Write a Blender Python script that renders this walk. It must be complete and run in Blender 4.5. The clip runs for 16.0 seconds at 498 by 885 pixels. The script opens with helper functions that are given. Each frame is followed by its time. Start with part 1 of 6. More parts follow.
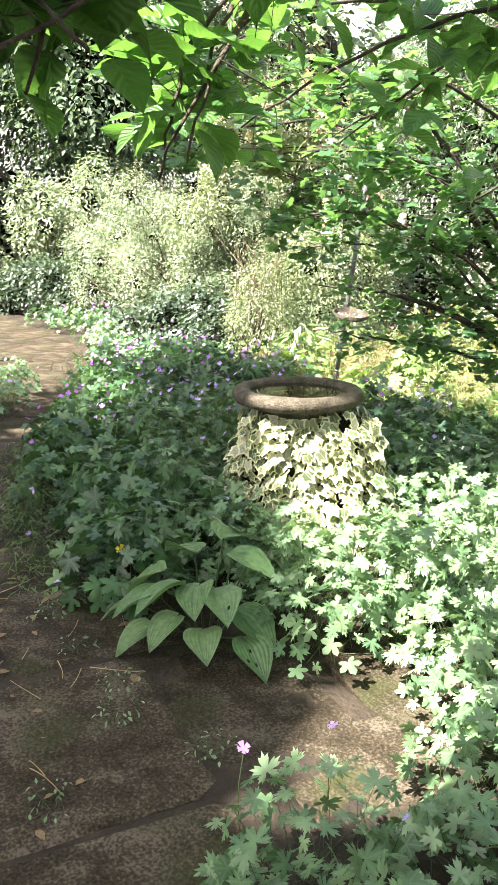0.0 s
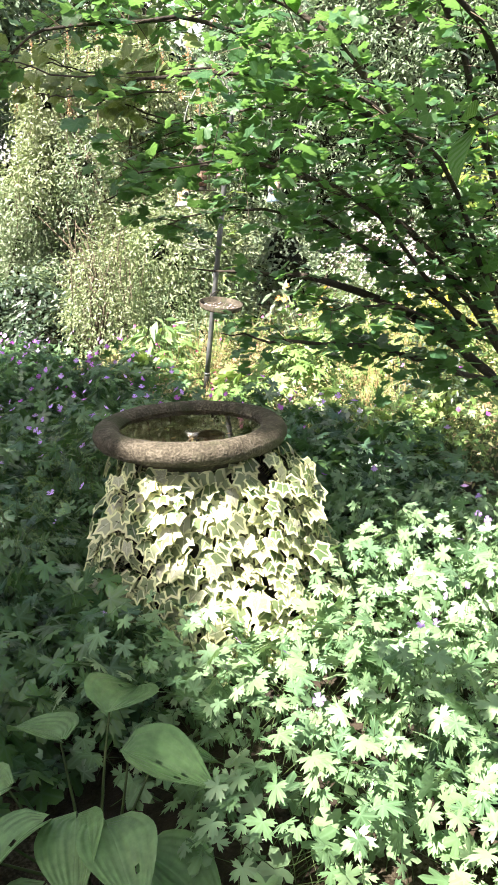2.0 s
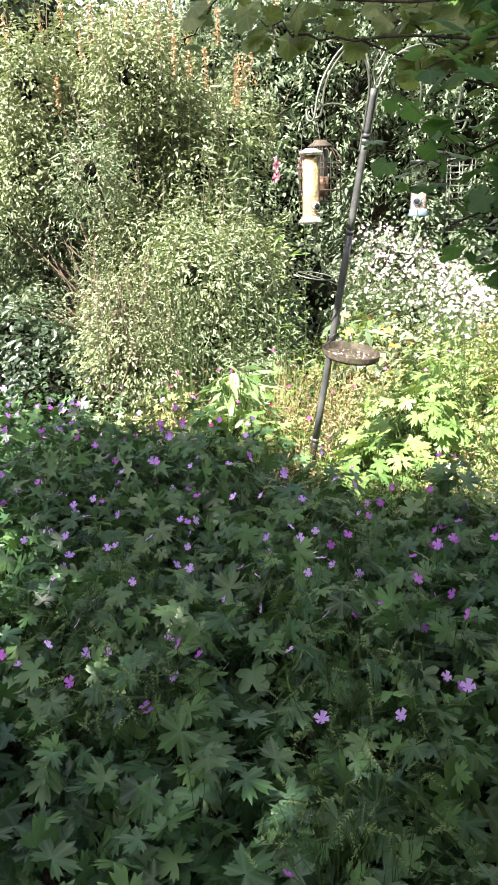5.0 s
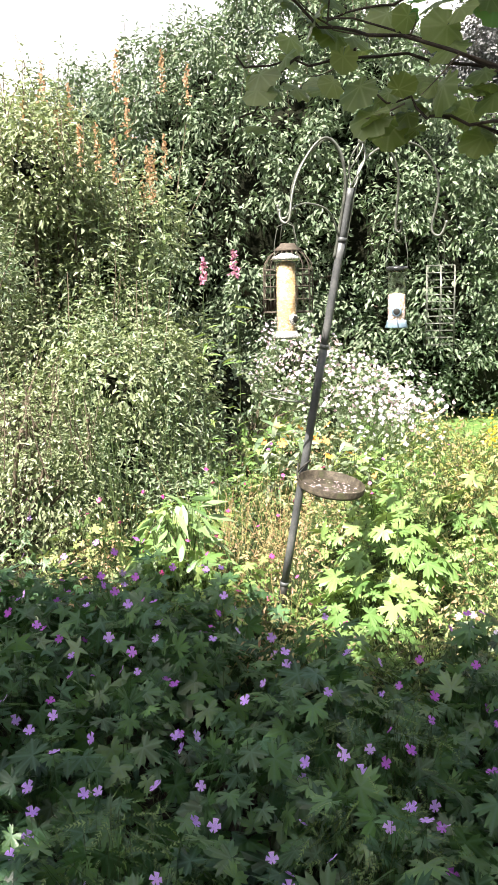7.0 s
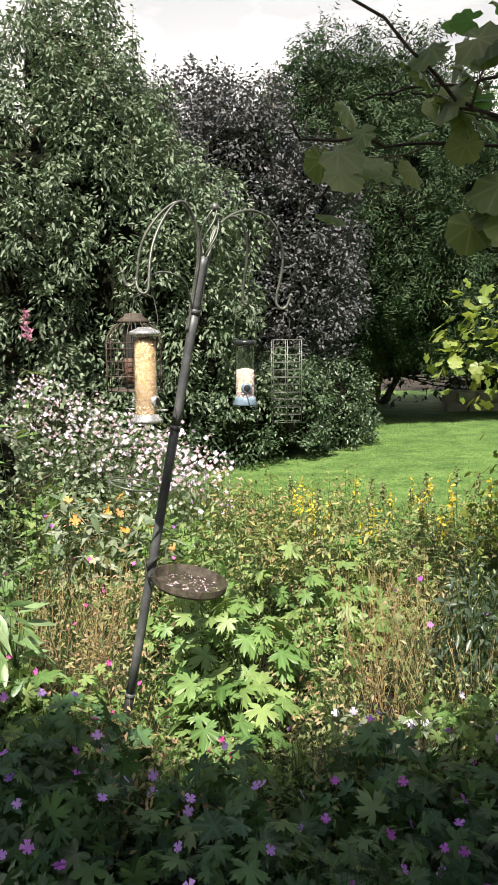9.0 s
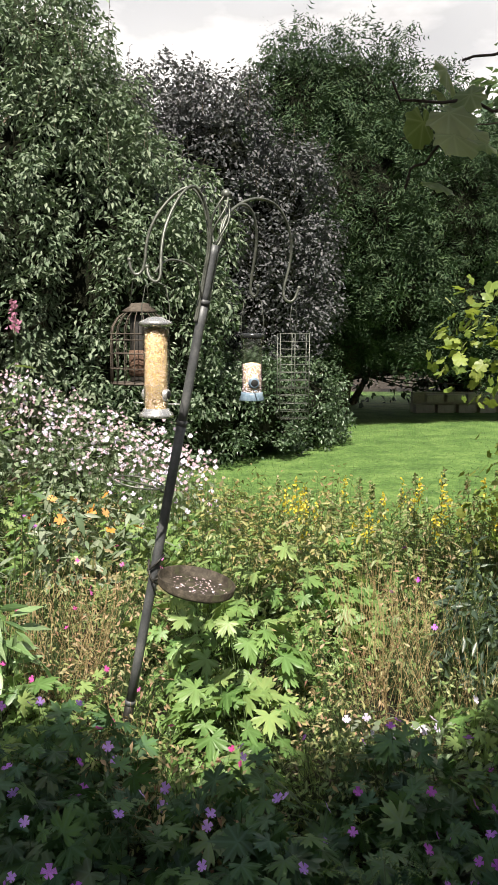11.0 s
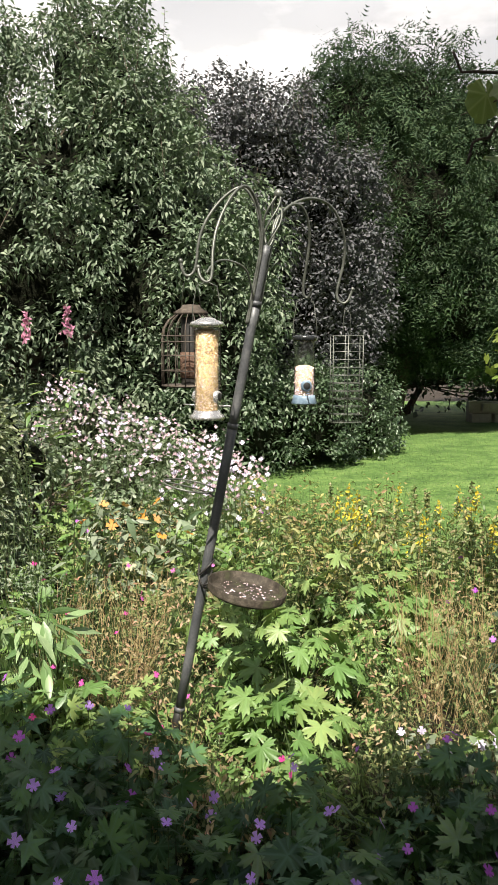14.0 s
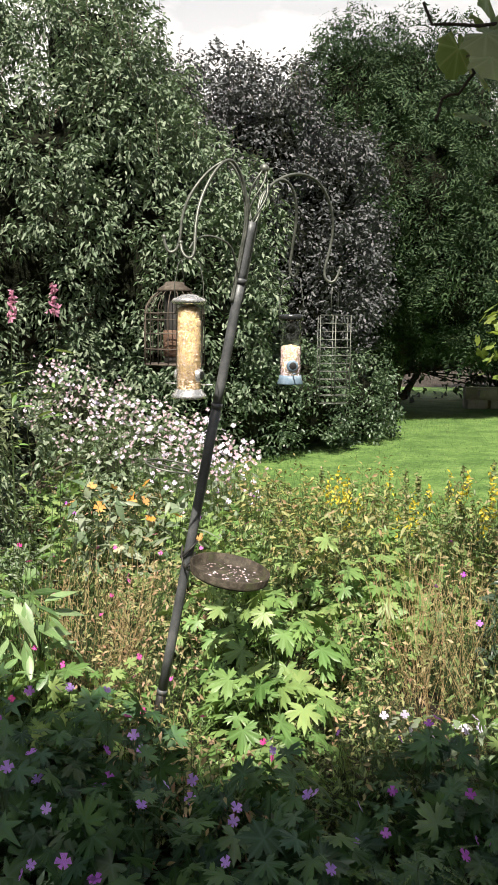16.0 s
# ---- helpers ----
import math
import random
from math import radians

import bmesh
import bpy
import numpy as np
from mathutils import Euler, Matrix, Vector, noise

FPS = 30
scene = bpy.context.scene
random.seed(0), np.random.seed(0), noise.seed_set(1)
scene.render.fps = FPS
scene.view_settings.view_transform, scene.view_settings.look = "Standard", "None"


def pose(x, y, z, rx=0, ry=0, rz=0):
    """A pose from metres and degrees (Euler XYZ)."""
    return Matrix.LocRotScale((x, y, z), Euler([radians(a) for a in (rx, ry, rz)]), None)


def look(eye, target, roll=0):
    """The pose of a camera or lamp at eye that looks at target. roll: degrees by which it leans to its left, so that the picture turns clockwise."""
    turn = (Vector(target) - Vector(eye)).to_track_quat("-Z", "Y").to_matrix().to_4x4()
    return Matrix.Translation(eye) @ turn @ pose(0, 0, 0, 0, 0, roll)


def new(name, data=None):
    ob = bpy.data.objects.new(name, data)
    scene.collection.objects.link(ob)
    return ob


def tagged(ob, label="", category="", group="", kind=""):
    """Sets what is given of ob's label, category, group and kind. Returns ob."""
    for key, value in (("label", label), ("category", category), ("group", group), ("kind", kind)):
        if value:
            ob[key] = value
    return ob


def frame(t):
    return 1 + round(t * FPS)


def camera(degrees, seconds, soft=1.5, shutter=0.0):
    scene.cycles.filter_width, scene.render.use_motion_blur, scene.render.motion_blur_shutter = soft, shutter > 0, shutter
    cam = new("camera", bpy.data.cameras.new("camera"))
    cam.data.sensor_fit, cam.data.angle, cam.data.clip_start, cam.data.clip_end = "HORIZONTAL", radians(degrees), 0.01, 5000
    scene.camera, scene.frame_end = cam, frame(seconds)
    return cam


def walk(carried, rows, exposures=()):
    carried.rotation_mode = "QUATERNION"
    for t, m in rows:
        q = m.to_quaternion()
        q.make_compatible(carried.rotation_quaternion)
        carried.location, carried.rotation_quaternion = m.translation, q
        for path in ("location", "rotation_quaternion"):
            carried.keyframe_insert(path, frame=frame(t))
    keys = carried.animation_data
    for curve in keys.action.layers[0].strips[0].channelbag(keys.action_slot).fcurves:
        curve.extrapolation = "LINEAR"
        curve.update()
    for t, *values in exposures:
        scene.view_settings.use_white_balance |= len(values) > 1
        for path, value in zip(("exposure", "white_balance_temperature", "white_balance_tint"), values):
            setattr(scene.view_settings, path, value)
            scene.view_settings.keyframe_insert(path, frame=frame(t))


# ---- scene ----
# ------------------------------------------------------------ camera
cam = camera(34.2, 16.0, soft=0.75)
EXPOSURES = [(0, 2.8), (1.5, 2.5), (3.0, 2.23), (4.2, 2.17), (6.3, 2.02), (8.0, 1.45), (9.0, 0.86), (11.5, 0.76), (12.5, 0.8), (16, 0.8)]
PATH = [
    (0, (3.542, -1.769, 1.288), (2.133, -0.447, 0.769), 0.5),
    (0.5, (3.289, -1.608, 1.284), (1.982, -0.171, 0.807), 0.5),
    (1, (3.074, -1.482, 1.251), (1.767, -0.053, 0.753), 0.6),
    (1.5, (2.877, -1.25, 1.26), (1.607, 0.221, 0.789), -1.9),
    (2, (2.676, -1.064, 1.209), (1.565, 0.504, 0.656), -1.2),
    (2.5, (2.432, -0.908, 1.179), (1.392, 0.676, 0.539), -2.4),
    (3, (2.266, -0.821, 1.211), (1.07, 0.664, 0.61), -3.2),
    (3.5, (2.071, -0.7, 1.253), (0.864, 0.784, 0.669), -0.1),
    (4, (1.812, -0.609, 1.243), (0.614, 0.884, 0.662), -1.4),
    (4.2, (1.615, -0.674, 1.229), (0.493, 0.87, 0.631), -2.1),
    (6.3, (0.795, -0.398, 1.356), (0.014, 1.396, 0.942), -0.1),
    (6.5, (0.74, -0.353, 1.359), (-0.039, 1.442, 0.943), -0.4),
    (7, (0.478, -0.226, 1.361), (-0.097, 1.658, 1.014), -1.3),
    (7.5, (0.351, -0.088, 1.424), (-0.002, 1.85, 1.08), -1.1),
    (8, (0.146, -0.014, 1.458), (0.041, 1.967, 1.21), 0.2),
    (8.5, (-0.015, 0.028, 1.471), (0.042, 2.01, 1.207), -0.9),
    (9, (-0.057, 0.037, 1.478), (0.083, 2.015, 1.221), -0.3),
    (9.2, (-0.053, 0.043, 1.473), (0.097, 2.019, 1.205), 0.1),
    (11.3, (-0.208, 0.165, 1.444), (0.03, 2.134, 1.189), 0.4),
    (11.5, (-0.202, 0.177, 1.428), (0.016, 2.146, 1.152), 0.2),
    (12, (-0.193, 0.196, 1.429), (0.003, 2.168, 1.161), -0.3),
    (12.5, (-0.196, 0.19, 1.427), (-0.046, 2.167, 1.167), -0.3),
    (13, (-0.187, 0.192, 1.424), (-0.068, 2.17, 1.154), -0.2),
    (13.5, (-0.19, 0.184, 1.424), (-0.084, 2.165, 1.169), -0.2),
    (14, (-0.193, 0.185, 1.427), (-0.087, 2.168, 1.196), 0.2),
    (14.5, (-0.193, 0.189, 1.427), (-0.081, 2.173, 1.202), 0.8),
    (15, (-0.187, 0.19, 1.427), (-0.061, 2.172, 1.192), 1.0),
    (15.5, (-0.182, 0.196, 1.426), (-0.046, 2.177, 1.182), 1.0),
    (16, (-0.149, 0.217, 1.408), (-0.038, 2.196, 1.141), 0.6),
]
walk(cam, [(t, look(eye, target, roll)) for t, eye, target, roll in PATH], EXPOSURES)

# ------------------------------------------------------------ light
TO_SUN = Vector((-0.12, -0.57, 0.81)).normalized()
world = bpy.data.worlds.new("sky")
scene.world = world
world.use_nodes = True
_wn = world.node_tree.nodes
_sky = _wn.new("ShaderNodeTexSky")
_sky.sky_type, _sky.sun_disc = "NISHITA", False
_sky.sun_elevation = math.asin(TO_SUN.z)
_sky.sun_rotation = math.atan2(TO_SUN.x, TO_SUN.y)
_sky.air_density, _sky.dust_density = 1.0, 5.0
_wn["Background"].inputs["Strength"].default_value = 0.051
world.node_tree.links.new(_sky.outputs[0], _wn["Background"].inputs["Color"])
sun = new("sun", bpy.data.lights.new("sun", "SUN"))
sun.data.energy, sun.data.angle, sun.data.color = 5.0, radians(0.53), (1.0, 0.93, 0.82)
sun.matrix_world = look(TO_SUN * 30, (0, 0, 0))

# ------------------------------------------------------------ materials
RNG = np.random.default_rng(7)


def nodes_of(name):
    m = bpy.data.materials.new(name)
    m.use_nodes = True
    return m, m.node_tree.nodes, m.node_tree.links, m.node_tree.nodes["Principled BSDF"]


def rgba(c):
    return (c[0], c[1], c[2], 1.0)


def ramp(ns, stops):
    r = ns.new("ShaderNodeValToRGB")
    el = r.color_ramp.elements
    el[0].position, el[0].color = stops[0][0], rgba(stops[0][1])
    el[1].position, el[1].color = stops[-1][0], rgba(stops[-1][1])
    for p, c in stops[1:-1]:
        e = el.new(p)
        e.color = rgba(c)
    return r


def leaf_mat(name, colours, through_colour=None, rough=0.45, trans=0.35, vein=0.25, bump=0.15, spec=0.5, rim=None, patch=9.0, ribs=None, lobe=0):
    """A leaf: colour varies from leaf to leaf and in blotches; light passes through it. rim: colours towards a leaf's edge."""
    m, ns, ln, bsdf = nodes_of(name)
    geo, info = ns.new("ShaderNodeNewGeometry"), ns.new("ShaderNodeObjectInfo")
    add = ns.new("ShaderNodeMath"); add.operation = "ADD"
    ln.new(geo.outputs["Random Per Island"], add.inputs[0]); ln.new(info.outputs["Random"], add.inputs[1])
    fr = ns.new("ShaderNodeMath"); fr.operation = "FRACT"
    ln.new(add.outputs[0], fr.inputs[0])
    colours = [(min(1, c[0] * 1.08), c[1], min(1, c[2] * 1.52)) for c in colours]
    n = len(colours)
    cr = ramp(ns, [(i / (n - 1), c) for i, c in enumerate(colours)])
    ln.new(fr.outputs[0], cr.inputs[0])
    col = cr.outputs[0]
    tc = ns.new("ShaderNodeTexCoord")
    uv = ns.new("ShaderNodeUVMap")
    if rim:
        ln_ = ns.new("ShaderNodeVectorMath"); ln_.operation = "LENGTH"
        nz = ns.new("ShaderNodeTexNoise"); nz.inputs["Scale"].default_value = 35
        ln.new(tc.outputs["Object"], nz.inputs["Vector"])
        ln.new(uv.outputs[0], ln_.inputs[0])
        ad = ns.new("ShaderNodeMath"); ad.operation = "MULTIPLY_ADD"
        ad.inputs[1].default_value, ad.inputs[2].default_value = 0.4, 0
        ln.new(nz.outputs[0], ad.inputs[0]); ln.new(ln_.outputs["Value"], ad.inputs[2])
        rr = ramp(ns, [(0.9, (0, 0, 0)), (0.96, (1, 1, 1))])
        ln.new(ad.outputs[0], rr.inputs[0])
        mx = ns.new("ShaderNodeMix"); mx.data_type = "RGBA"
        ln.new(rr.outputs[0], mx.inputs[0]); ln.new(col, mx.inputs[6]); mx.inputs[7].default_value = rgba(rim)
        col = mx.outputs[2]
    big = ns.new("ShaderNodeTexNoise"); big.inputs["Scale"].default_value, big.inputs["Detail"].default_value = patch, 4
    ln.new(tc.outputs["Object"], big.inputs["Vector"])
    hsv = ns.new("ShaderNodeHueSaturation")
    mr = ns.new("ShaderNodeMapRange"); mr.inputs[1].default_value, mr.inputs[2].default_value = 0.3, 0.7
    mr.inputs[3].default_value, mr.inputs[4].default_value = 0.72, 1.3
    ln.new(big.outputs[0], mr.inputs[0]); ln.new(mr.outputs[0], hsv.inputs["Value"]); ln.new(col, hsv.inputs["Color"])
    col = hsv.outputs[0]
    # midrib and side veins
    sep = ns.new("ShaderNodeSeparateXYZ"); ln.new(uv.outputs[0], sep.inputs[0])
    ab = ns.new("ShaderNodeMath"); ab.operation = "ABSOLUTE"; ln.new(sep.outputs[0], ab.inputs[0])
    vr = ramp(ns, [(0.0, (1, 1, 1)), (0.07, (0, 0, 0))])
    if lobe:
        an = ns.new("ShaderNodeMath"); an.operation = "ARCTAN2"
        ln.new(sep.outputs[0], an.inputs[0]); ln.new(sep.outputs[1], an.inputs[1])
        pp = ns.new("ShaderNodeMath"); pp.operation = "PINGPONG"; pp.inputs[1].default_value = lobe / 2
        ln.new(an.outputs[0], pp.inputs[0])
        far = ns.new("ShaderNodeVectorMath"); far.operation = "LENGTH"; ln.new(uv.outputs[0], far.inputs[0])
        across = ns.new("ShaderNodeMath"); across.operation = "MULTIPLY"
        ln.new(pp.outputs[0], across.inputs[0]); ln.new(far.outputs["Value"], across.inputs[1])
        ln.new(across.outputs[0], vr.inputs[0])
    else:
        ln.new(ab.outputs[0], vr.inputs[0])
    vm = ns.new("ShaderNodeMath"); vm.operation = "MULTIPLY"; vm.inputs[1].default_value = vein
    ln.new(vr.outputs[0], vm.inputs[0])
    mv = ns.new("ShaderNodeMix"); mv.data_type = "RGBA"
    ln.new(vm.outputs[0], mv.inputs[0]); ln.new(col, mv.inputs[6]); mv.inputs[7].default_value = rgba([min(1, c * 1.5 + .05) for c in colours[-1]])
    col = mv.outputs[2]
    ln.new(col, bsdf.inputs["Base Color"])
    bsdf.inputs["Roughness"].default_value = rough
    bsdf.inputs["Specular IOR Level"].default_value = spec
    fine = ns.new("ShaderNodeTexNoise"); fine.inputs["Scale"].default_value = 160
    ln.new(tc.outputs["Object"], fine.inputs["Vector"])
    bp = ns.new("ShaderNodeBump"); bp.inputs["Strength"].default_value, bp.inputs["Distance"].default_value = bump, 0.004
    ln.new(fine.outputs[0], bp.inputs["Height"])
    last = bp
    if ribs:
        ku, kv, depth = ribs
        a1 = ns.new("ShaderNodeMath"); a1.operation = "MULTIPLY"; a1.inputs[1].default_value = ku
        ln.new(ab.outputs[0], a1.inputs[0])
        a2 = ns.new("ShaderNodeMath"); a2.operation = "MULTIPLY_ADD"; a2.inputs[1].default_value = kv
        ln.new(sep.outputs[1], a2.inputs[0]); ln.new(a1.outputs[0], a2.inputs[2])
        a3 = ns.new("ShaderNodeMath"); a3.operation = "SINE"; ln.new(a2.outputs[0], a3.inputs[0])
        last = ns.new("ShaderNodeBump"); last.inputs["Strength"].default_value, last.inputs["Distance"].default_value = 0.6, depth
        ln.new(a3.outputs[0], last.inputs["Height"]); ln.new(bp.outputs[0], last.inputs["Normal"])
    ln.new(last.outputs[0], bsdf.inputs["Normal"])
    tr = ns.new("ShaderNodeBsdfTranslucent")
    h2 = ns.new("ShaderNodeMix"); h2.data_type = "RGBA"; h2.inputs[0].default_value = 0.55
    ln.new(col, h2.inputs[6]); h2.inputs[7].default_value = rgba(through_colour or [min(1, c * 1.6) for c in colours[-1]])
    ln.new(h2.outputs[2], tr.inputs[0])
    mix = ns.new("ShaderNodeMixShader"); mix.inputs[0].default_value = trans
    ln.new(bsdf.outputs[0], mix.inputs[1]); ln.new(tr.outputs[0], mix.inputs[2])
    ln.new(mix.outputs[0], ns["Material Output"].inputs[0])
    return m


def rough_mat(name, colours, rough=0.8, scale=8.0, fine=90.0, bump=0.5, dist=0.01, metal=0.0, spec=0.4, second=None, grain=0.35):
    """A solid surface: two scales of mottling, fine grain and relief."""
    m, ns, ln, bsdf = nodes_of(name)
    tc = ns.new("ShaderNodeTexCoord")
    a = ns.new("ShaderNodeTexNoise"); a.inputs["Scale"].default_value, a.inputs["Detail"].default_value = scale, 6
    a.inputs["Roughness"].default_value = 0.65
    b = ns.new("ShaderNodeTexNoise"); b.inputs["Scale"].default_value, b.inputs["Detail"].default_value = fine, 5
    for q in (a, b):
        ln.new(tc.outputs["Object"], q.inputs["Vector"])
    k = len(colours)
    cr = ramp(ns, [(0.3 + 0.4 * i / (k - 1), c) for i, c in enumerate(colours)])
    mm = ns.new("ShaderNodeMath"); mm.operation = "MULTIPLY_ADD"; mm.inputs[1].default_value = grain
    sub = ns.new("ShaderNodeMath"); sub.operation = "SUBTRACT"; sub.inputs[1].default_value = grain / 2
    ln.new(b.outputs[0], mm.inputs[0]); ln.new(a.outputs[0], mm.inputs[2]); ln.new(mm.outputs[0], sub.inputs[0])
    ln.new(sub.outputs[0], cr.inputs[0])
    col = cr.outputs[0]
    if second:
        c2, sc2, lo, hi = second
        w = ns.new("ShaderNodeTexNoise"); w.inputs["Scale"].default_value, w.inputs["Detail"].default_value = sc2, 7
        ln.new(tc.outputs["Object"], w.inputs["Vector"])
        wr = ramp(ns, [(lo, (0, 0, 0)), (hi, (1, 1, 1))]); ln.new(w.outputs[0], wr.inputs[0])
        mx = ns.new("ShaderNodeMix"); mx.data_type = "RGBA"
        ln.new(wr.outputs[0], mx.inputs[0]); ln.new(col, mx.inputs[6]); mx.inputs[7].default_value = rgba(c2)
        col = mx.outputs[2]
    info = ns.new("ShaderNodeObjectInfo")
    hs = ns.new("ShaderNodeHueSaturation")
    mr = ns.new("ShaderNodeMapRange"); mr.inputs[3].default_value, mr.inputs[4].default_value = 0.85, 1.15
    ln.new(info.outputs["Random"], mr.inputs[0]); ln.new(mr.outputs[0], hs.inputs["Value"]); ln.new(col, hs.inputs["Color"])
    ln.new(hs.outputs[0], bsdf.inputs["Base Color"])
    rr = ns.new("ShaderNodeMapRange"); rr.inputs[3].default_value, rr.inputs[4].default_value = rough - 0.12, min(1, rough + 0.12)
    ln.new(b.outputs[0], rr.inputs[0]); ln.new(rr.outputs[0], bsdf.inputs["Roughness"])
    bsdf.inputs["Metallic"].default_value = metal
    bsdf.inputs["Specular IOR Level"].default_value = spec
    bp = ns.new("ShaderNodeBump"); bp.inputs["Strength"].default_value, bp.inputs["Distance"].default_value = bump, dist
    ln.new(mm.outputs[0], bp.inputs["Height"]); ln.new(bp.outputs[0], bsdf.inputs["Normal"])
    return m


M_SOIL = rough_mat("soil", [(0.012, 0.009, 0.006), (0.028, 0.02, 0.013), (0.055, 0.04, 0.027)], 0.95, 3, 60, 0.9, 0.03)
M_PAVE = rough_mat("paving_stone", [(0.02, 0.015, 0.009), (0.046, 0.036, 0.024), (0.12, 0.1, 0.076)], 0.85, 7, 130, 0.7, 0.006, spec=0.15,
                   second=((0.026, 0.032, 0.008), 3.2, 0.55, 0.72), grain=0.9)
M_STONE = rough_mat("weathered_concrete", [(0.04, 0.031, 0.021), (0.078, 0.064, 0.046), (0.15, 0.127, 0.098)], 0.85, 22, 150, 0.9, 0.007,
                    second=((0.05, 0.052, 0.025), 9, 0.52, 0.66), grain=0.95)
M_POLE = rough_mat("grey_painted_steel", [(0.075, 0.079, 0.084), (0.11, 0.115, 0.12), (0.17, 0.172, 0.172)], 0.5, 12, 150, 0.25, 0.002, 0.3)
M_HOOK = rough_mat("dull_green_steel", [(0.09, 0.1, 0.085), (0.17, 0.18, 0.155), (0.26, 0.27, 0.24)], 0.45, 20, 150, 0.25, 0.002, 0.5)
M_DARKSTEEL = rough_mat("black_coated_steel", [(0.02, 0.02, 0.019), (0.035, 0.033, 0.03), (0.07, 0.062, 0.052)], 0.5, 15, 140, 0.25, 0.002, 0.3)
M_RUST = rough_mat("rusty_steel", [(0.05, 0.04, 0.032), (0.1, 0.082, 0.066), (0.19, 0.16, 0.13)], 0.75, 18, 150, 0.5, 0.003, 0.3)
M_CHROME = rough_mat("polished_steel", [(0.6, 0.59, 0.57), (0.74, 0.73, 0.71), (0.84, 0.83, 0.82)], 0.26, 20, 150, 0.08, 0.001, 0.72)
M_BLUEPLAS = rough_mat("blue_plastic", [(0.13, 0.19, 0.25), (0.19, 0.27, 0.35), (0.3, 0.37, 0.44)], 0.4, 25, 150, 0.1, 0.001)
# black of the feeder port discs, the dark inside a hole put into colour
M_BLACK = rough_mat("black_plastic", [(0.012, 0.012, 0.012), (0.02, 0.02, 0.02), (0.03, 0.03, 0.03)], 0.6, 25, 150, 0.1, 0.001)
M_BLACKGLOSS = rough_mat("glossy_black_plastic", [(0.012, 0.014, 0.014), (0.02, 0.022, 0.022), (0.03, 0.032, 0.032)], 0.22, 25, 150, 0.05, 0.001, spec=0.8)
M_SEED = rough_mat("mixed_seed", [(0.36, 0.22, 0.09), (0.56, 0.41, 0.19), (0.7, 0.56, 0.32)], 0.7, 100, 260, 0.9, 0.01)
M_SEED2 = rough_mat("pale_seed", [(0.4, 0.3, 0.16), (0.68, 0.55, 0.33), (0.8, 0.7, 0.5)], 0.7, 130, 260, 0.9, 0.01)
M_SUET = rough_mat("peanut_and_suet", [(0.06, 0.032, 0.022), (0.15, 0.085, 0.055), (0.3, 0.2, 0.14)], 0.7, 60, 200, 0.8, 0.01)
M_TRAY = rough_mat("dark_mesh_steel", [(0.03, 0.024, 0.017), (0.065, 0.054, 0.04), (0.15, 0.125, 0.095)], 0.7, 30, 170, 0.6, 0.003, 0.3, second=((0.09, 0.1, 0.045), 14, 0.55, 0.7))
M_BARK = rough_mat("bark", [(0.05, 0.038, 0.028), (0.11, 0.085, 0.062), (0.18, 0.145, 0.11)], 0.9, 12, 80, 0.9, 0.012)
M_DARKBARK = rough_mat("dark_bark", [(0.025, 0.019, 0.015), (0.05, 0.038, 0.03), (0.085, 0.066, 0.052)], 0.9, 12, 80, 0.9, 0.02)
M_STEM = rough_mat("green_stem", [(0.025, 0.05, 0.014), (0.055, 0.09, 0.028), (0.1, 0.13, 0.05)], 0.6, 10, 90, 0.2, 0.003)
M_DRY = rough_mat("dry_straw", [(0.25, 0.17, 0.08), (0.42, 0.31, 0.15), (0.56, 0.45, 0.25)], 0.8, 10, 90, 0.2, 0.003)
M_WALLWHITE = rough_mat("pale_stone_wall", [(0.38, 0.34, 0.27), (0.55, 0.5, 0.42), (0.68, 0.64, 0.55)], 0.85, 4, 60, 0.5, 0.01)
def cloud_mat():
    m, ns, ln, bsdf = nodes_of("cloud")
    bsdf.inputs["Base Color"].default_value = (0.82, 0.83, 0.86, 1)
    bsdf.inputs["Roughness"].default_value = 1.0
    bsdf.inputs["Specular IOR Level"].default_value = 0.0
    tc = ns.new("ShaderNodeTexCoord")
    mp = ns.new("ShaderNodeMapping"); mp.inputs["Scale"].default_value = (0.006, 0.006, 0.014)
    nz = ns.new("ShaderNodeTexNoise"); nz.inputs["Scale"].default_value, nz.inputs["Detail"].default_value, nz.inputs["Roughness"].default_value = 1.0, 8, 0.5
    ln.new(tc.outputs["Object"], mp.inputs[0]); ln.new(mp.outputs[0], nz.inputs["Vector"])
    r = ramp(ns, [(0.36, (0.5, 0.5, 0.5)), (0.58, (1, 1, 1))])
    ln.new(nz.outputs[0], r.inputs[0]); ln.new(r.outputs[0], bsdf.inputs["Alpha"])
    return m


M_CLOUD = cloud_mat()
# near-black of the crown hulls: shade between the leaves, put into the colour
M_INNER_SHADE = rough_mat("inner_shade_black", [(0.006, 0.007, 0.004), (0.012, 0.014, 0.008), (0.02, 0.022, 0.012)], 0.95, 14, 60, 0.9, 0.05, spec=0.1)
M_LITTER = rough_mat("dead_leaf", [(0.1, 0.055, 0.025), (0.22, 0.14, 0.07), (0.36, 0.27, 0.17)], 0.8, 30, 120, 0.4, 0.003)

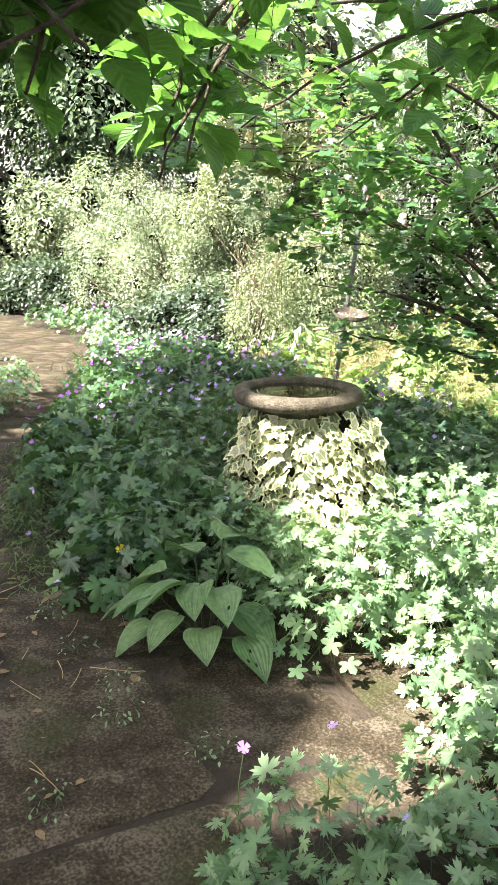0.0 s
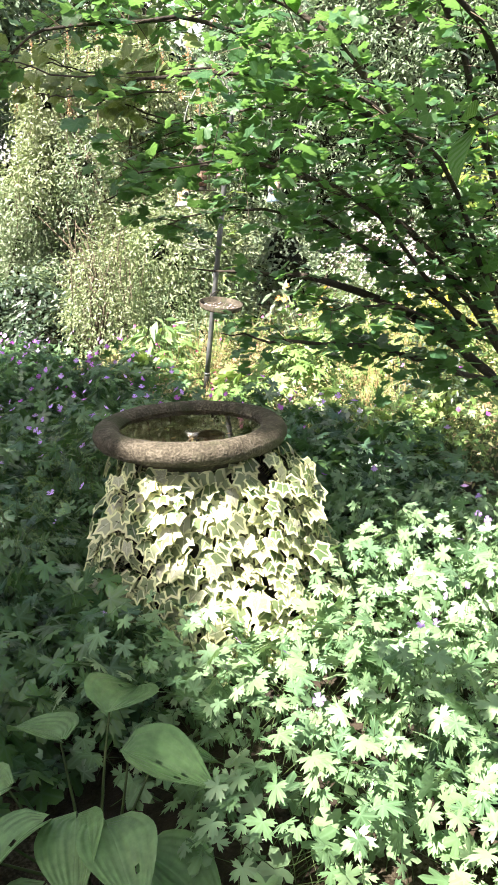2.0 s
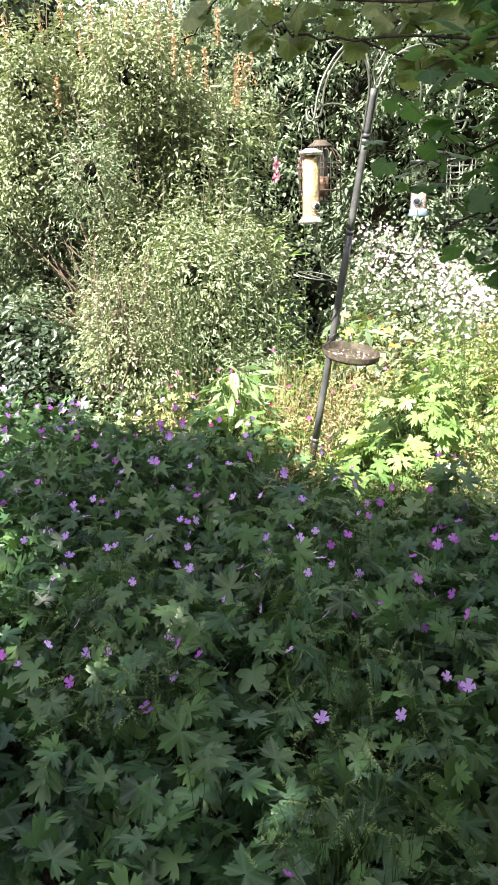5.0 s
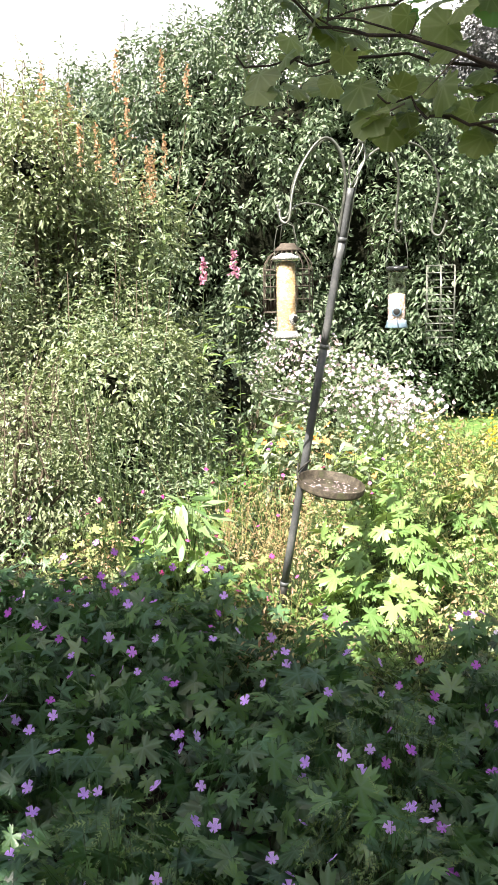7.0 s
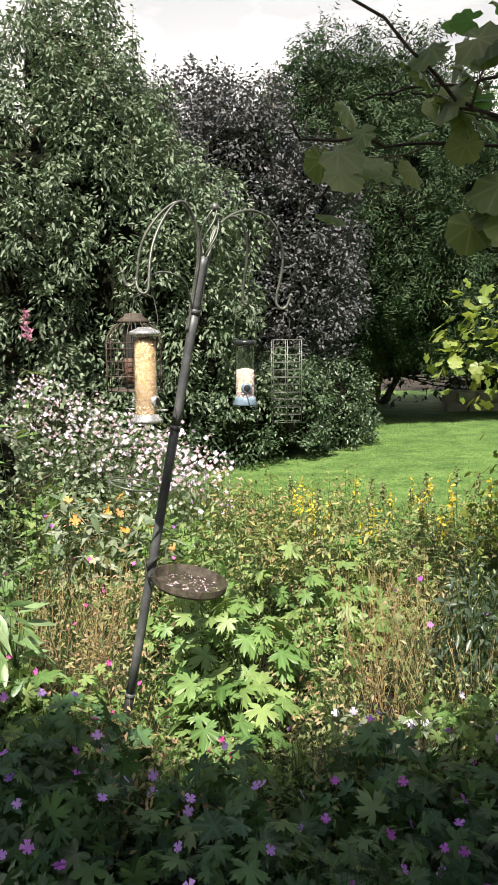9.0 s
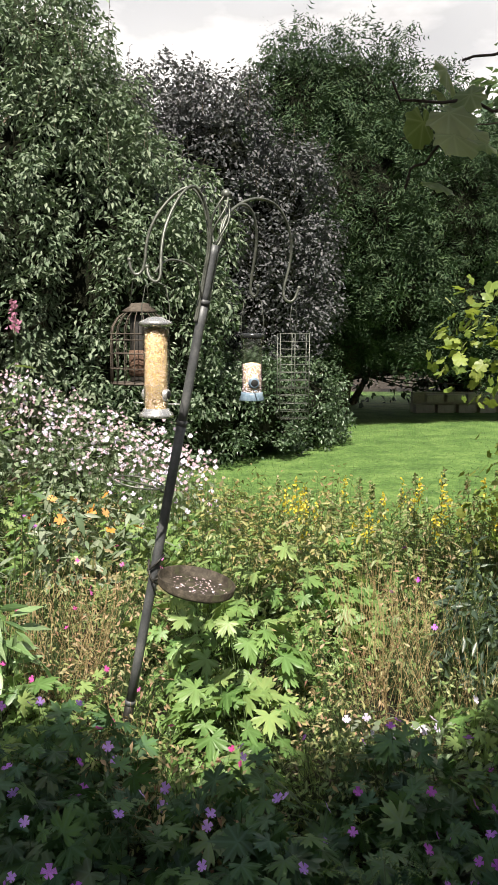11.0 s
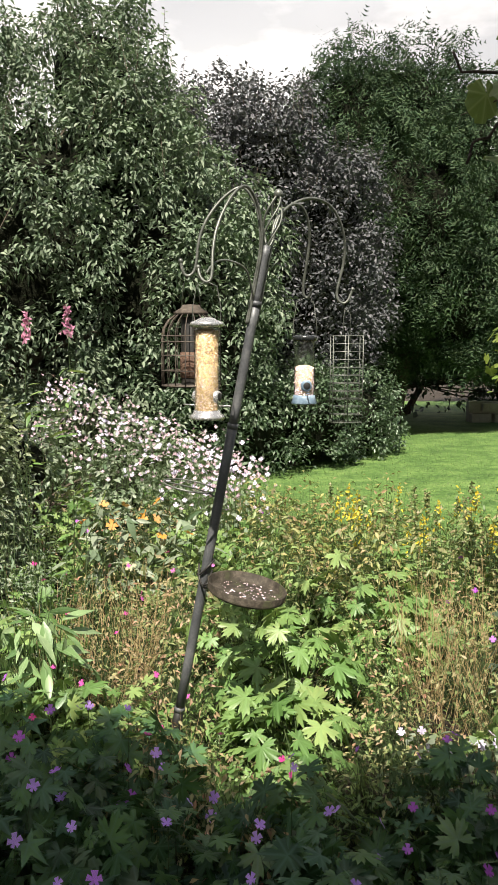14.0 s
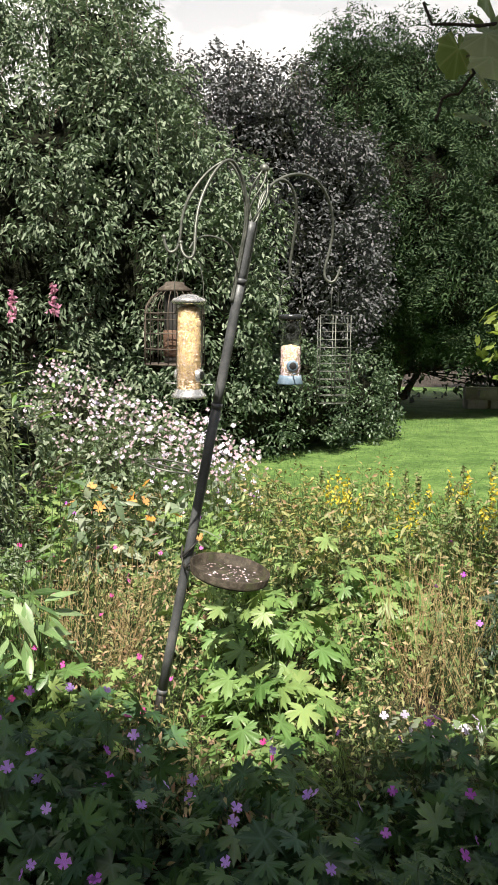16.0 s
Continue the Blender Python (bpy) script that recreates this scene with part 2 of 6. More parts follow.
G_SEED = leaf_mat("seed_grain", [(0.26, 0.17, 0.06), (0.5, 0.4, 0.18), (0.58, 0.49, 0.25), (0.66, 0.58, 0.34), (0.42, 0.31, 0.11)], (0.6, 0.45, 0.2), 0.6, 0.1, 0.0)
G_PALE = leaf_mat("pale_seed_grain", [(0.55, 0.42, 0.26), (0.74, 0.63, 0.44), (0.82, 0.75, 0.6)], (0.7, 0.6, 0.4), 0.6, 0.1, 0.0)
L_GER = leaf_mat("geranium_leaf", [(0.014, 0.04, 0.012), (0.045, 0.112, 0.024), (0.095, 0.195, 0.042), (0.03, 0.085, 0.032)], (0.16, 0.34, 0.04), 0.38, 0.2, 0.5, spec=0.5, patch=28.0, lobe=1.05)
# paler copy of the geranium leaf; sunlight on the strip is put into its colour
L_GERPALE = leaf_mat("sun_lightened_geranium_leaf", [(0.062, 0.13, 0.043), (0.135, 0.25, 0.076), (0.225, 0.34, 0.122), (0.102, 0.21, 0.07)], (0.26, 0.42, 0.1), 0.38, 0.25, 0.4, spec=0.55, patch=24.0, lobe=1.05)
L_IVY = leaf_mat("variegated_ivy_leaf", [(0.045, 0.09, 0.022), (0.09, 0.145, 0.04), (0.17, 0.23, 0.08), (0.26, 0.31, 0.12), (0.55, 0.55, 0.3)], (0.4, 0.46, 0.12), 0.4, 0.2, 0.5, rim=(0.78, 0.77, 0.47))
L_HOSTA = leaf_mat("hosta_leaf", [(0.085, 0.18, 0.045), (0.12, 0.23, 0.06), (0.15, 0.26, 0.075)], (0.2, 0.36, 0.08), 0.36, 0.22, 0.2, ribs=(30, 0, 0.0011))
L_OVAL = leaf_mat("broad_tree_leaf", [(0.035, 0.1, 0.02), (0.06, 0.16, 0.025), (0.09, 0.2, 0.03)], (0.22, 0.48, 0.06), 0.4, 0.42, 0.35, ribs=(-16, 46, 0.002))
L_MAPLE = leaf_mat("lobed_tree_leaf", [(0.035, 0.1, 0.03), (0.055, 0.14, 0.04), (0.085, 0.175, 0.05)], (0.26, 0.5, 0.09), 0.42, 0.48, 0.35, lobe=1.0)
L_CRINKLED = leaf_mat("crinkled_tree_leaf", [(0.12, 0.19, 0.05), (0.17, 0.24, 0.065), (0.22, 0.28, 0.09)], (0.4, 0.5, 0.07), 0.42, 0.38, 0.4, lobe=0.85)
L_MAPLEY = leaf_mat("yellow_green_lobed_leaf", [(0.13, 0.22, 0.03), (0.2, 0.29, 0.04), (0.28, 0.34, 0.06)], (0.45, 0.55, 0.06), 0.42, 0.4, 0.35)
L_SILVER = leaf_mat("grey_green_leaf", [(0.18, 0.26, 0.105), (0.25, 0.33, 0.14), (0.33, 0.4, 0.19), (0.2, 0.29, 0.11)], (0.38, 0.5, 0.18), 0.45, 0.26, 0.1, spec=0.45)
L_SPIREA = leaf_mat("mid_green_leaf", [(0.09, 0.16, 0.055), (0.17, 0.245, 0.1), (0.28, 0.34, 0.165), (0.18, 0.27, 0.095)], (0.32, 0.44, 0.13), 0.42, 0.26, 0.1, spec=0.5)
L_HEDGE = leaf_mat("glossy_grey_leaf", [(0.085, 0.14, 0.055), (0.14, 0.2, 0.085), (0.23, 0.3, 0.135)], (0.16, 0.27, 0.07), 0.5, 0.16, 0.1, spec=0.35)
L_LAUREL = leaf_mat("glossy_evergreen_leaf", [(0.045, 0.085, 0.03), (0.075, 0.125, 0.045), (0.12, 0.18, 0.07)], (0.14, 0.24, 0.05), 0.36, 0.16, 0.1, spec=0.6)
L_OLIVE = leaf_mat("olive_green_leaf", [(0.12, 0.17, 0.055), (0.21, 0.27, 0.1), (0.31, 0.36, 0.155), (0.17, 0.24, 0.075)], (0.32, 0.42, 0.09), 0.42, 0.24, 0.1, spec=0.5)
L_DARK = leaf_mat("dark_shrub_leaf", [(0.03, 0.055, 0.025), (0.05, 0.085, 0.035), (0.075, 0.115, 0.05)], (0.14, 0.22, 0.05), 0.35, 0.2, 0.2, spec=0.6)
L_PURPLE = leaf_mat("grey_purple_leaf", [(0.055, 0.068, 0.046), (0.085, 0.096, 0.066), (0.14, 0.15, 0.105)], (0.12, 0.14, 0.08), 0.5, 0.12, 0.1, spec=0.4)
L_YEW = leaf_mat("yew_needles", [(0.022, 0.05, 0.016), (0.038, 0.074, 0.022), (0.07, 0.112, 0.034)], (0.08, 0.14, 0.03), 0.6, 0.08, 0.0, spec=0.2, patch=1.5)
L_FAR = leaf_mat("far_tree_leaf", [(0.06, 0.105, 0.045), (0.095, 0.155, 0.065), (0.15, 0.22, 0.095)], (0.2, 0.3, 0.06), 0.6, 0.25, 0.0, spec=0.2)
L_LIME = leaf_mat("lime_leaf", [(0.09, 0.2, 0.035), (0.16, 0.29, 0.055), (0.26, 0.37, 0.085), (0.12, 0.24, 0.045)], (0.42, 0.54, 0.09), 0.42, 0.28, 0.35, lobe=1.075)
L_COMFREY = leaf_mat("long_pale_leaf", [(0.1, 0.2, 0.05), (0.18, 0.31, 0.08), (0.28, 0.4, 0.14)], (0.36, 0.5, 0.1), 0.38, 0.25, 0.4, spec=0.5)
L_BORDER = leaf_mat("border_leaf", [(0.07, 0.14, 0.03), (0.15, 0.24, 0.05), (0.25, 0.31, 0.085), (0.3, 0.26, 0.1)], (0.36, 0.42, 0.08), 0.45, 0.2, 0.2)
L_FADED = leaf_mat("faded_border_leaf", [(0.18, 0.26, 0.06), (0.32, 0.33, 0.09), (0.42, 0.29, 0.13), (0.17, 0.26, 0.06), (0.36, 0.18, 0.09)], (0.45, 0.42, 0.12), 0.55, 0.2, 0.2)
L_YELLOWISH = leaf_mat("yellowing_leaf", [(0.16, 0.23, 0.045), (0.26, 0.31, 0.065), (0.36, 0.35, 0.09), (0.3, 0.21, 0.08)], (0.45, 0.46, 0.1), 0.5, 0.3, 0.2)
L_GRASS = leaf_mat("lawn_grass", [(0.1, 0.17, 0.04), (0.14, 0.22, 0.055), (0.19, 0.27, 0.08)], (0.28, 0.4, 0.09), 0.5, 0.3, 0.0)
L_FEATHER = leaf_mat("feathery_leaf", [(0.07, 0.14, 0.03), (0.11, 0.19, 0.045), (0.15, 0.23, 0.06)], (0.28, 0.42, 0.06), 0.5, 0.3, 0.0)
P_MAGENTA = leaf_mat("magenta_petal", [(0.42, 0.08, 0.38), (0.5, 0.15, 0.5), (0.55, 0.25, 0.6)], (0.65, 0.25, 0.65), 0.5, 0.35, 0.2)
P_LILAC = leaf_mat("lilac_petal", [(0.5, 0.3, 0.6), (0.6, 0.38, 0.66), (0.62, 0.45, 0.7)], (0.75, 0.5, 0.8), 0.5, 0.35, 0.2)
P_PINK = leaf_mat("hot_pink_petal", [(0.65, 0.05, 0.2), (0.75, 0.1, 0.3), (0.75, 0.2, 0.4)], (0.85, 0.2, 0.4), 0.5, 0.35, 0.2)
P_WHITE = leaf_mat("white_petal", [(0.75, 0.7, 0.74), (0.8, 0.76, 0.8), (0.82, 0.8, 0.82)], (0.85, 0.8, 0.85), 0.5, 0.35, 0.05)
P_YELLOW = leaf_mat("yellow_petal", [(0.6, 0.52, 0.03), (0.7, 0.6, 0.04), (0.74, 0.66, 0.08)], (0.8, 0.72, 0.05), 0.5, 0.35, 0.05)
P_ORANGE = leaf_mat("orange_petal", [(0.75, 0.3, 0.03), (0.8, 0.38, 0.05), (0.82, 0.5, 0.15)], (0.9, 0.5, 0.05), 0.5, 0.35, 0.05)
P_SPENT = leaf_mat("spent_flower", [(0.36, 0.24, 0.1), (0.48, 0.34, 0.13), (0.5, 0.3, 0.14)], (0.6, 0.35, 0.1), 0.7, 0.3, 0.0)
P_PALEPINK = leaf_mat("pale_pink_petal", [(0.5, 0.36, 0.29), (0.64, 0.49, 0.38), (0.72, 0.6, 0.46)], (0.75, 0.58, 0.5), 0.5, 0.35, 0.05)

P_ASTILBE = leaf_mat("rose_petal", [(0.5, 0.22, 0.22), (0.62, 0.28, 0.3), (0.68, 0.4, 0.36)], (0.7, 0.35, 0.35), 0.6, 0.3, 0.0)


def glass_mat(name, colour, rough, ior):
    m, ns, ln, bsdf = nodes_of(name)
    bsdf.inputs["Base Color"].default_value = rgba(colour)
    bsdf.inputs["Roughness"].default_value, bsdf.inputs["IOR"].default_value = rough, ior
    bsdf.inputs["Transmission Weight"].default_value = 1.0
    return m


M_WATER = glass_mat("still_water", (0.5, 0.42, 0.3), 0.015, 1.33)
M_CLEAR = glass_mat("clear_plastic_tube", (0.95, 0.96, 0.95), 0.04, 1.3)


# ------------------------------------------------------------ mesh helpers
def link_mesh(name, V, T, mats, UV=None, smooth=True, slot=None):
    me = bpy.data.meshes.new(name)
    V, T = np.asarray(V, dtype=np.float32), np.asarray(T, dtype=np.int32)
    me.vertices.add(len(V)); me.vertices.foreach_set("co", V.ravel())
    me.loops.add(T.size); me.loops.foreach_set("vertex_index", T.ravel())
    me.polygons.add(len(T))
    me.polygons.foreach_set("loop_start", np.arange(0, T.size, 3, dtype=np.int32))
    if UV is not None:
        lay = me.uv_layers.new(name="UVMap")
        lay.data.foreach_set("uv", np.asarray(UV, dtype=np.float32)[T.ravel()].ravel())
    for m in mats if isinstance(mats, (list, tuple)) else [mats]:
        me.materials.append(m)
    me.update(calc_edges=True)
    me.polygons.foreach_set("use_smooth", np.full(len(T), smooth))
    if slot is not None:
        me.polygons.foreach_set("material_index", np.asarray(slot, dtype=np.int32))
    me.update()
    return me


class Shape:
    """Gathers pieces of one part into one mesh."""

    def __init__(self):
        self.v, self.t, self.n = [], [], 0

    def add(self, v, t):
        v = np.asarray(v, float)
        self.v.append(v); self.t.append(np.asarray(t, int) + self.n); self.n += len(v)
        return self

    def tube(self, pts, radii, seg=8, closed=False, caps=True):
        P = np.asarray(pts, float)
        n = len(P)
        R = np.full(n, radii, float) if np.isscalar(radii) else np.asarray(radii, float)
        D = np.roll(P, -1, 0) - np.roll(P, 1, 0) if closed else np.gradient(P, axis=0)
        D /= np.linalg.norm(D, axis=1)[:, None] + 1e-12
        a = np.array([0, 0, 1.0]) if abs(D[0][2]) < 0.9 else np.array([1.0, 0, 0])
        V = []
        ang = np.linspace(0, 2 * np.pi, seg, endpoint=False)
        u = np.cross(D[0], a)
        for i in range(n):
            u = u - D[i] * (u @ D[i]); u /= np.linalg.norm(u) + 1e-12
            w = np.cross(D[i], u)
            V.append(P[i] + R[i] * (np.cos(ang)[:, None] * u + np.sin(ang)[:, None] * w))
        V = np.concatenate(V)
        T = []
        for i in range(n if closed else n - 1):
            j = (i + 1) % n
            for k in range(seg):
                l = (k + 1) % seg
                a_, b_, c_, d_ = i * seg + k, i * seg + l, j * seg + l, j * seg + k
                T += [(a_, b_, c_), (a_, c_, d_)]
        if caps and not closed:
            V = np.concatenate([V, P[:1], P[-1:]])
            for k in range(seg):
                l = (k + 1) % seg
                T += [(n * seg, l, k), (n * seg + 1, (n - 1) * seg + k, (n - 1) * seg + l)]
        return self.add(V, T)

    def lathe(self, prof, seg=32, at=(0, 0, 0), m=None):
        """Turns a profile of (radius, height) about z."""
        prof = np.asarray(prof, float)
        ang = np.linspace(0, 2 * np.pi, seg, endpoint=False)
        V = np.stack([np.outer(prof[:, 0], np.cos(ang)), np.outer(prof[:, 0], np.sin(ang)), np.repeat(prof[:, 1:2], seg, 1)], -1).reshape(-1, 3)
        T = []
        for i in range(len(prof) - 1):
            for k in range(seg):
                l = (k + 1) % seg
                a_, b_, c_, d_ = i * seg + k, i * seg + l, (i + 1) * seg + l, (i + 1) * seg + k
                if prof[i + 1, 0] > 1e-6 and prof[i, 0] > 1e-6:
                    T += [(a_, b_, c_), (a_, c_, d_)]
                elif prof[i, 0] > 1e-6:
                    T.append((a_, b_, (i + 1) * seg))
                else:
                    T.append((i * seg, c_, d_))
        if m is not None:
            V = V @ np.array(m.to_3x3()).T
        return self.add(V + np.asarray(at), T)

    def mesh(self, name, mat, smooth=True):
        return link_mesh(name, np.concatenate(self.v), np.concatenate(self.t), mat, None, smooth)


def part(name, me, parent, label=""):
    ob = new(name, me)
    ob.parent = parent
    return tagged(ob, label) if label else ob


def thing(name, at, label, category, group="", kind=""):
    ob = new(name)
    ob.location = at
    ob.empty_display_size = 0.05
    return tagged(ob, label, category, group, kind)


def unit(a):
    return a / (np.linalg.norm(a, axis=-1, keepdims=True) + 1e-9)


def leaf_from_outline(half, fold=0.25, droop=0.25, rows=None):
    """A leaf, base at the origin, tip along +y: half-widths given along its length, folded along the midrib."""
    half = np.asarray(half, float)
    n = len(half)
    y = np.linspace(0, 1, n)
    V, UV = [], []
    for i in range(n):
        z = -droop * y[i] ** 2 * 0.5
        V += [(-half[i], y[i], z + half[i] * fold), (0, y[i], z), (half[i], y[i], z + half[i] * fold)]
        UV += [(-half[i] / max(half.max(), 1e-6), y[i]), (0, y[i]), (half[i] / max(half.max(), 1e-6), y[i])]
    T = []
    for i in range(n - 1):
        a, b = 3 * i, 3 * i + 3
        for k in (0, 1):
            if half[i] > 1e-6:
                T.append((a + k, a + k + 1, b + k + 1) if half[i + 1] > 1e-6 or k == 1 else (a + k, a + k + 1, b + 1))
            if half[i + 1] > 1e-6:
                T.append((a + k, b + k + 1, b + k) if half[i] > 1e-6 or k == 0 else (a + 1, b + k + 1, b + k))
    return np.array(V), np.array(T), np.array(UV)


def leaf_palmate(lobes, spread, depth, teeth=1, waist=0.5, curl=0.18, squash=1.0):
    """A lobed leaf about a point near its base: pointed lobes parted by notches."""
    V, UV = [(0, 0, 0)], [(0, 0)]
    angles = np.linspace(-spread, spread, lobes)
    step = angles[1] - angles[0]
    out = []
    for i, a in enumerate(angles):
        length = 1.0 - 0.38 * (abs(a) / spread) ** 1.5
        if i == 0:
            out.append((a - step * 0.55, length * depth * 0.7))
        for k in range(teeth):
            f = (k + 1) / (teeth + 1)
            out.append((a - step * (0.42 - 0.2 * f), length * (depth + (1 - depth) * (waist * (0.5 + f)))))
        out.append((a, length))
        for k in reversed(range(teeth)):
            f = (k + 1) / (teeth + 1)
            out.append((a + step * (0.42 - 0.2 * f), length * (depth + (1 - depth) * (waist * (0.5 + f)))))
        out.append((a + step * (0.5 if i < lobes - 1 else 0.55), length * depth * (1.0 if i < lobes - 1 else 0.7)))
    for a, r in out:
        ridge = 0.06 * math.cos((a + spread) / step * 2 * math.pi)
        V.append((r * math.sin(a), r * math.cos(a) * squash, ridge * r - curl * r * r))
        UV.append((r * math.sin(a), r * math.cos(a)))
    n = len(out)
    T = [(0, i + 1, i + 2) for i in range(n - 1)]
    return np.array(V)[:, :], np.array([(a, c, b) for a, b, c in T]), np.array(UV)


def leaf_cut(lobes, spread, notch, curl):
    """A deeply cut leaf, each lobe with a side tooth on both flanks."""
    V, UV, out = [(0, 0, 0)], [(0, 0)], []
    angles = np.linspace(-spread, spread, lobes)
    st = angles[1] - angles[0]
    for a in angles:
        ln = 1.0 - 0.35 * (abs(a) / spread) ** 1.5
        for da, r in ((-0.5, notch), (-0.38, 0.6), (-0.27, 0.84), (-0.14, 0.69), (0, 1.0), (0.14, 0.69), (0.27, 0.84), (0.38, 0.6)):
            out.append((a + da * st, r * ln))
    out.append((angles[-1] + 0.5 * st, notch * 0.6))
    for a, r in out:
        ridge = 0.05 * math.cos((a + spread) / st * 2 * math.pi)
        V.append((r * math.sin(a), r * math.cos(a), ridge * r - curl * r * r))
        UV.append((r * math.sin(a), r * math.cos(a)))
    T = [(0, i + 2, i + 1) for i in range(len(out) - 1)]
    return np.array(V), np.array(T), np.array(UV)


T_GER = leaf_cut(5, 2.1, 0.32, 0.22)
T_BIGLOBE = leaf_cut(5, 2.15, 0.34, 0.34)
T_BIGLOBE[0][1:, 2] += 0.05 * np.sin(np.arange(len(T_BIGLOBE[0]) - 1) * 2.1)
T_MAPLE = leaf_palmate(5, 2.0, 0.76, 1, 0.75, 0.2)
T_CRINKLED = leaf_palmate(7, 2.55, 0.9, 1, 0.9, 0.36)
T_CRINKLED[0][1:, 2] += 0.05 * np.sin(np.arange(len(T_CRINKLED[0]) - 1) * 2.4)
IVY_HALF = ((0, 1.0), (16, 0.74), (36, 0.6), (58, 0.86), (82, 0.6), (102, 0.54), (126, 0.64), (152, 0.42), (174, 0.18))


def leaf_polar(half, curl):
    """A leaf from half its outline in degrees and lengths from the stalk's end."""
    full = [(-a, r) for a, r in reversed(half[1:])] + list(half)
    V, UV = [(0, 0, 0.03)], [(0, 0)]
    for a, r in full:
        t = math.radians(a)
        V.append((r * math.sin(t), r * math.cos(t), -curl * r * r)); UV.append((math.sin(t), math.cos(t)))
    return np.array(V), np.array([(0, i + 2, i + 1) for i in range(len(full) - 1)]), np.array(UV)


T_IVY = leaf_polar(IVY_HALF, 0.16)
def leaf_rich(rows, cols, width, power, fold, droop):
    """A broad oval leaf with a drawn-out tip, curved across and along."""
    V, UV, T = [], [], []
    for j in range(rows):
        y = j / (rows - 1)
        w = width * math.sin(math.pi * y ** power) ** 0.85 * (1 - 0.25 * max(0, y - 0.75) / 0.25) if 0 < j < rows - 1 else 0.002
        for i in range(cols):
            u = i / (cols - 1) * 2 - 1
            V.append((u * w, y, fold * w * abs(u) ** 1.4 - droop * y * y + 0.012 * math.sin(9 * y + 4 * u)))
            UV.append((u, y))
    for j in range(rows - 1):
        for i in range(cols - 1):
            a = j * cols + i
            T += [(a, a + 1, a + cols + 1), (a, a + cols + 1, a + cols)]
    return np.array(V), np.array(T), np.array(UV)


T_OVAL = leaf_rich(9, 5, 0.3, 0.8, 0.35, 0.16)
T_LANCE = leaf_from_outline([0.01, 0.12, 0.13, 0.07, 0.0], 0.3, 0.3)
T_SMALL = leaf_from_outline([0.02, 0.24, 0.22, 0.0], 0.3, 0.3)
T_BLADE = leaf_from_outline([0.0, 0.05, 0.0], 0.3, 0.8)
T_SMALLLOW = leaf_from_outline([0.0, 0.27, 0.0], 0.35, 0.3)
def kite(width, fold, droop):
    """A small far leaf: two halves folded along the midrib."""
    return (np.array([(0, 0, 0), (width, 0.42, fold * width), (0, 1, -droop), (-width, 0.42, fold * width)]), np.array([(0, 1, 2), (0, 2, 3)]),
            np.array([(0, 0), (1, 0.42), (0, 1), (-1, 0.42)], float))


T_KITE = kite(0.2, 0.35, 0.14)
T_NARROWKITE = kite(0.13, 0.35, 0.14)
T_WIDEKITE = kite(0.28, 0.35, 0.14)
T_GERMID = leaf_palmate(5, 2.1, 0.45, 1, 0.62, 0.2)
T_GERLOW = leaf_palmate(5, 2.1, 0.4, 0, 0.5, 0.2)
T_PETALS = leaf_palmate(5, 2.52, 0.42, 1, 1.15, -0.15)


def spray_template(n=7, length=1.0, wide=0.2):
    V, T, UV = [], [], []
    for i in range(n):
        y = length * (i + 0.5) / n
        for s in (-1, 1):
            w = wide * (1 - 0.6 * i / n)
            k = len(V)
            V += [(0, y - 0.05, -0.25 * y * y), (0, y + 0.06, -0.25 * y * y), (s * w, y + 0.12, -0.25 * y * y - 0.1 * w)]
            UV += [(0.5, 0.5)] * 3
            T.append((k, k + 2, k + 1) if s > 0 else (k, k + 1, k + 2))
    return np.array(V), np.array(T), np.array(UV)


T_YEW = spray_template(3, 1.0, 0.3)
T_FEATHER = spray_template(7, 1.0, 0.13)


def frames_for(normals, along):
    """Turn matrices with z along normals and y as near to along as can be."""
    z = unit(normals)
    y = along - z * np.sum(along * z, -1, keepdims=True)
    y = unit(y)
    x = np.cross(y, z)
    return np.stack([x, y, z], -1)


def scatter(name, template, pos, mats3, scale, material):
    V, T, UV = template
    pos, scale = np.asarray(pos, float), np.asarray(scale, float)
    P = np.einsum("mij,nj->mni", mats3, V) * scale[:, None, None] + pos[:, None, :]
    n, k = len(V), len(pos)
    tri = (T[None] + (np.arange(k) * n)[:, None, None]).reshape(-1, 3)
    return link_mesh(name, P.reshape(-1, 3), tri, material, np.tile(UV, (k, 1)))


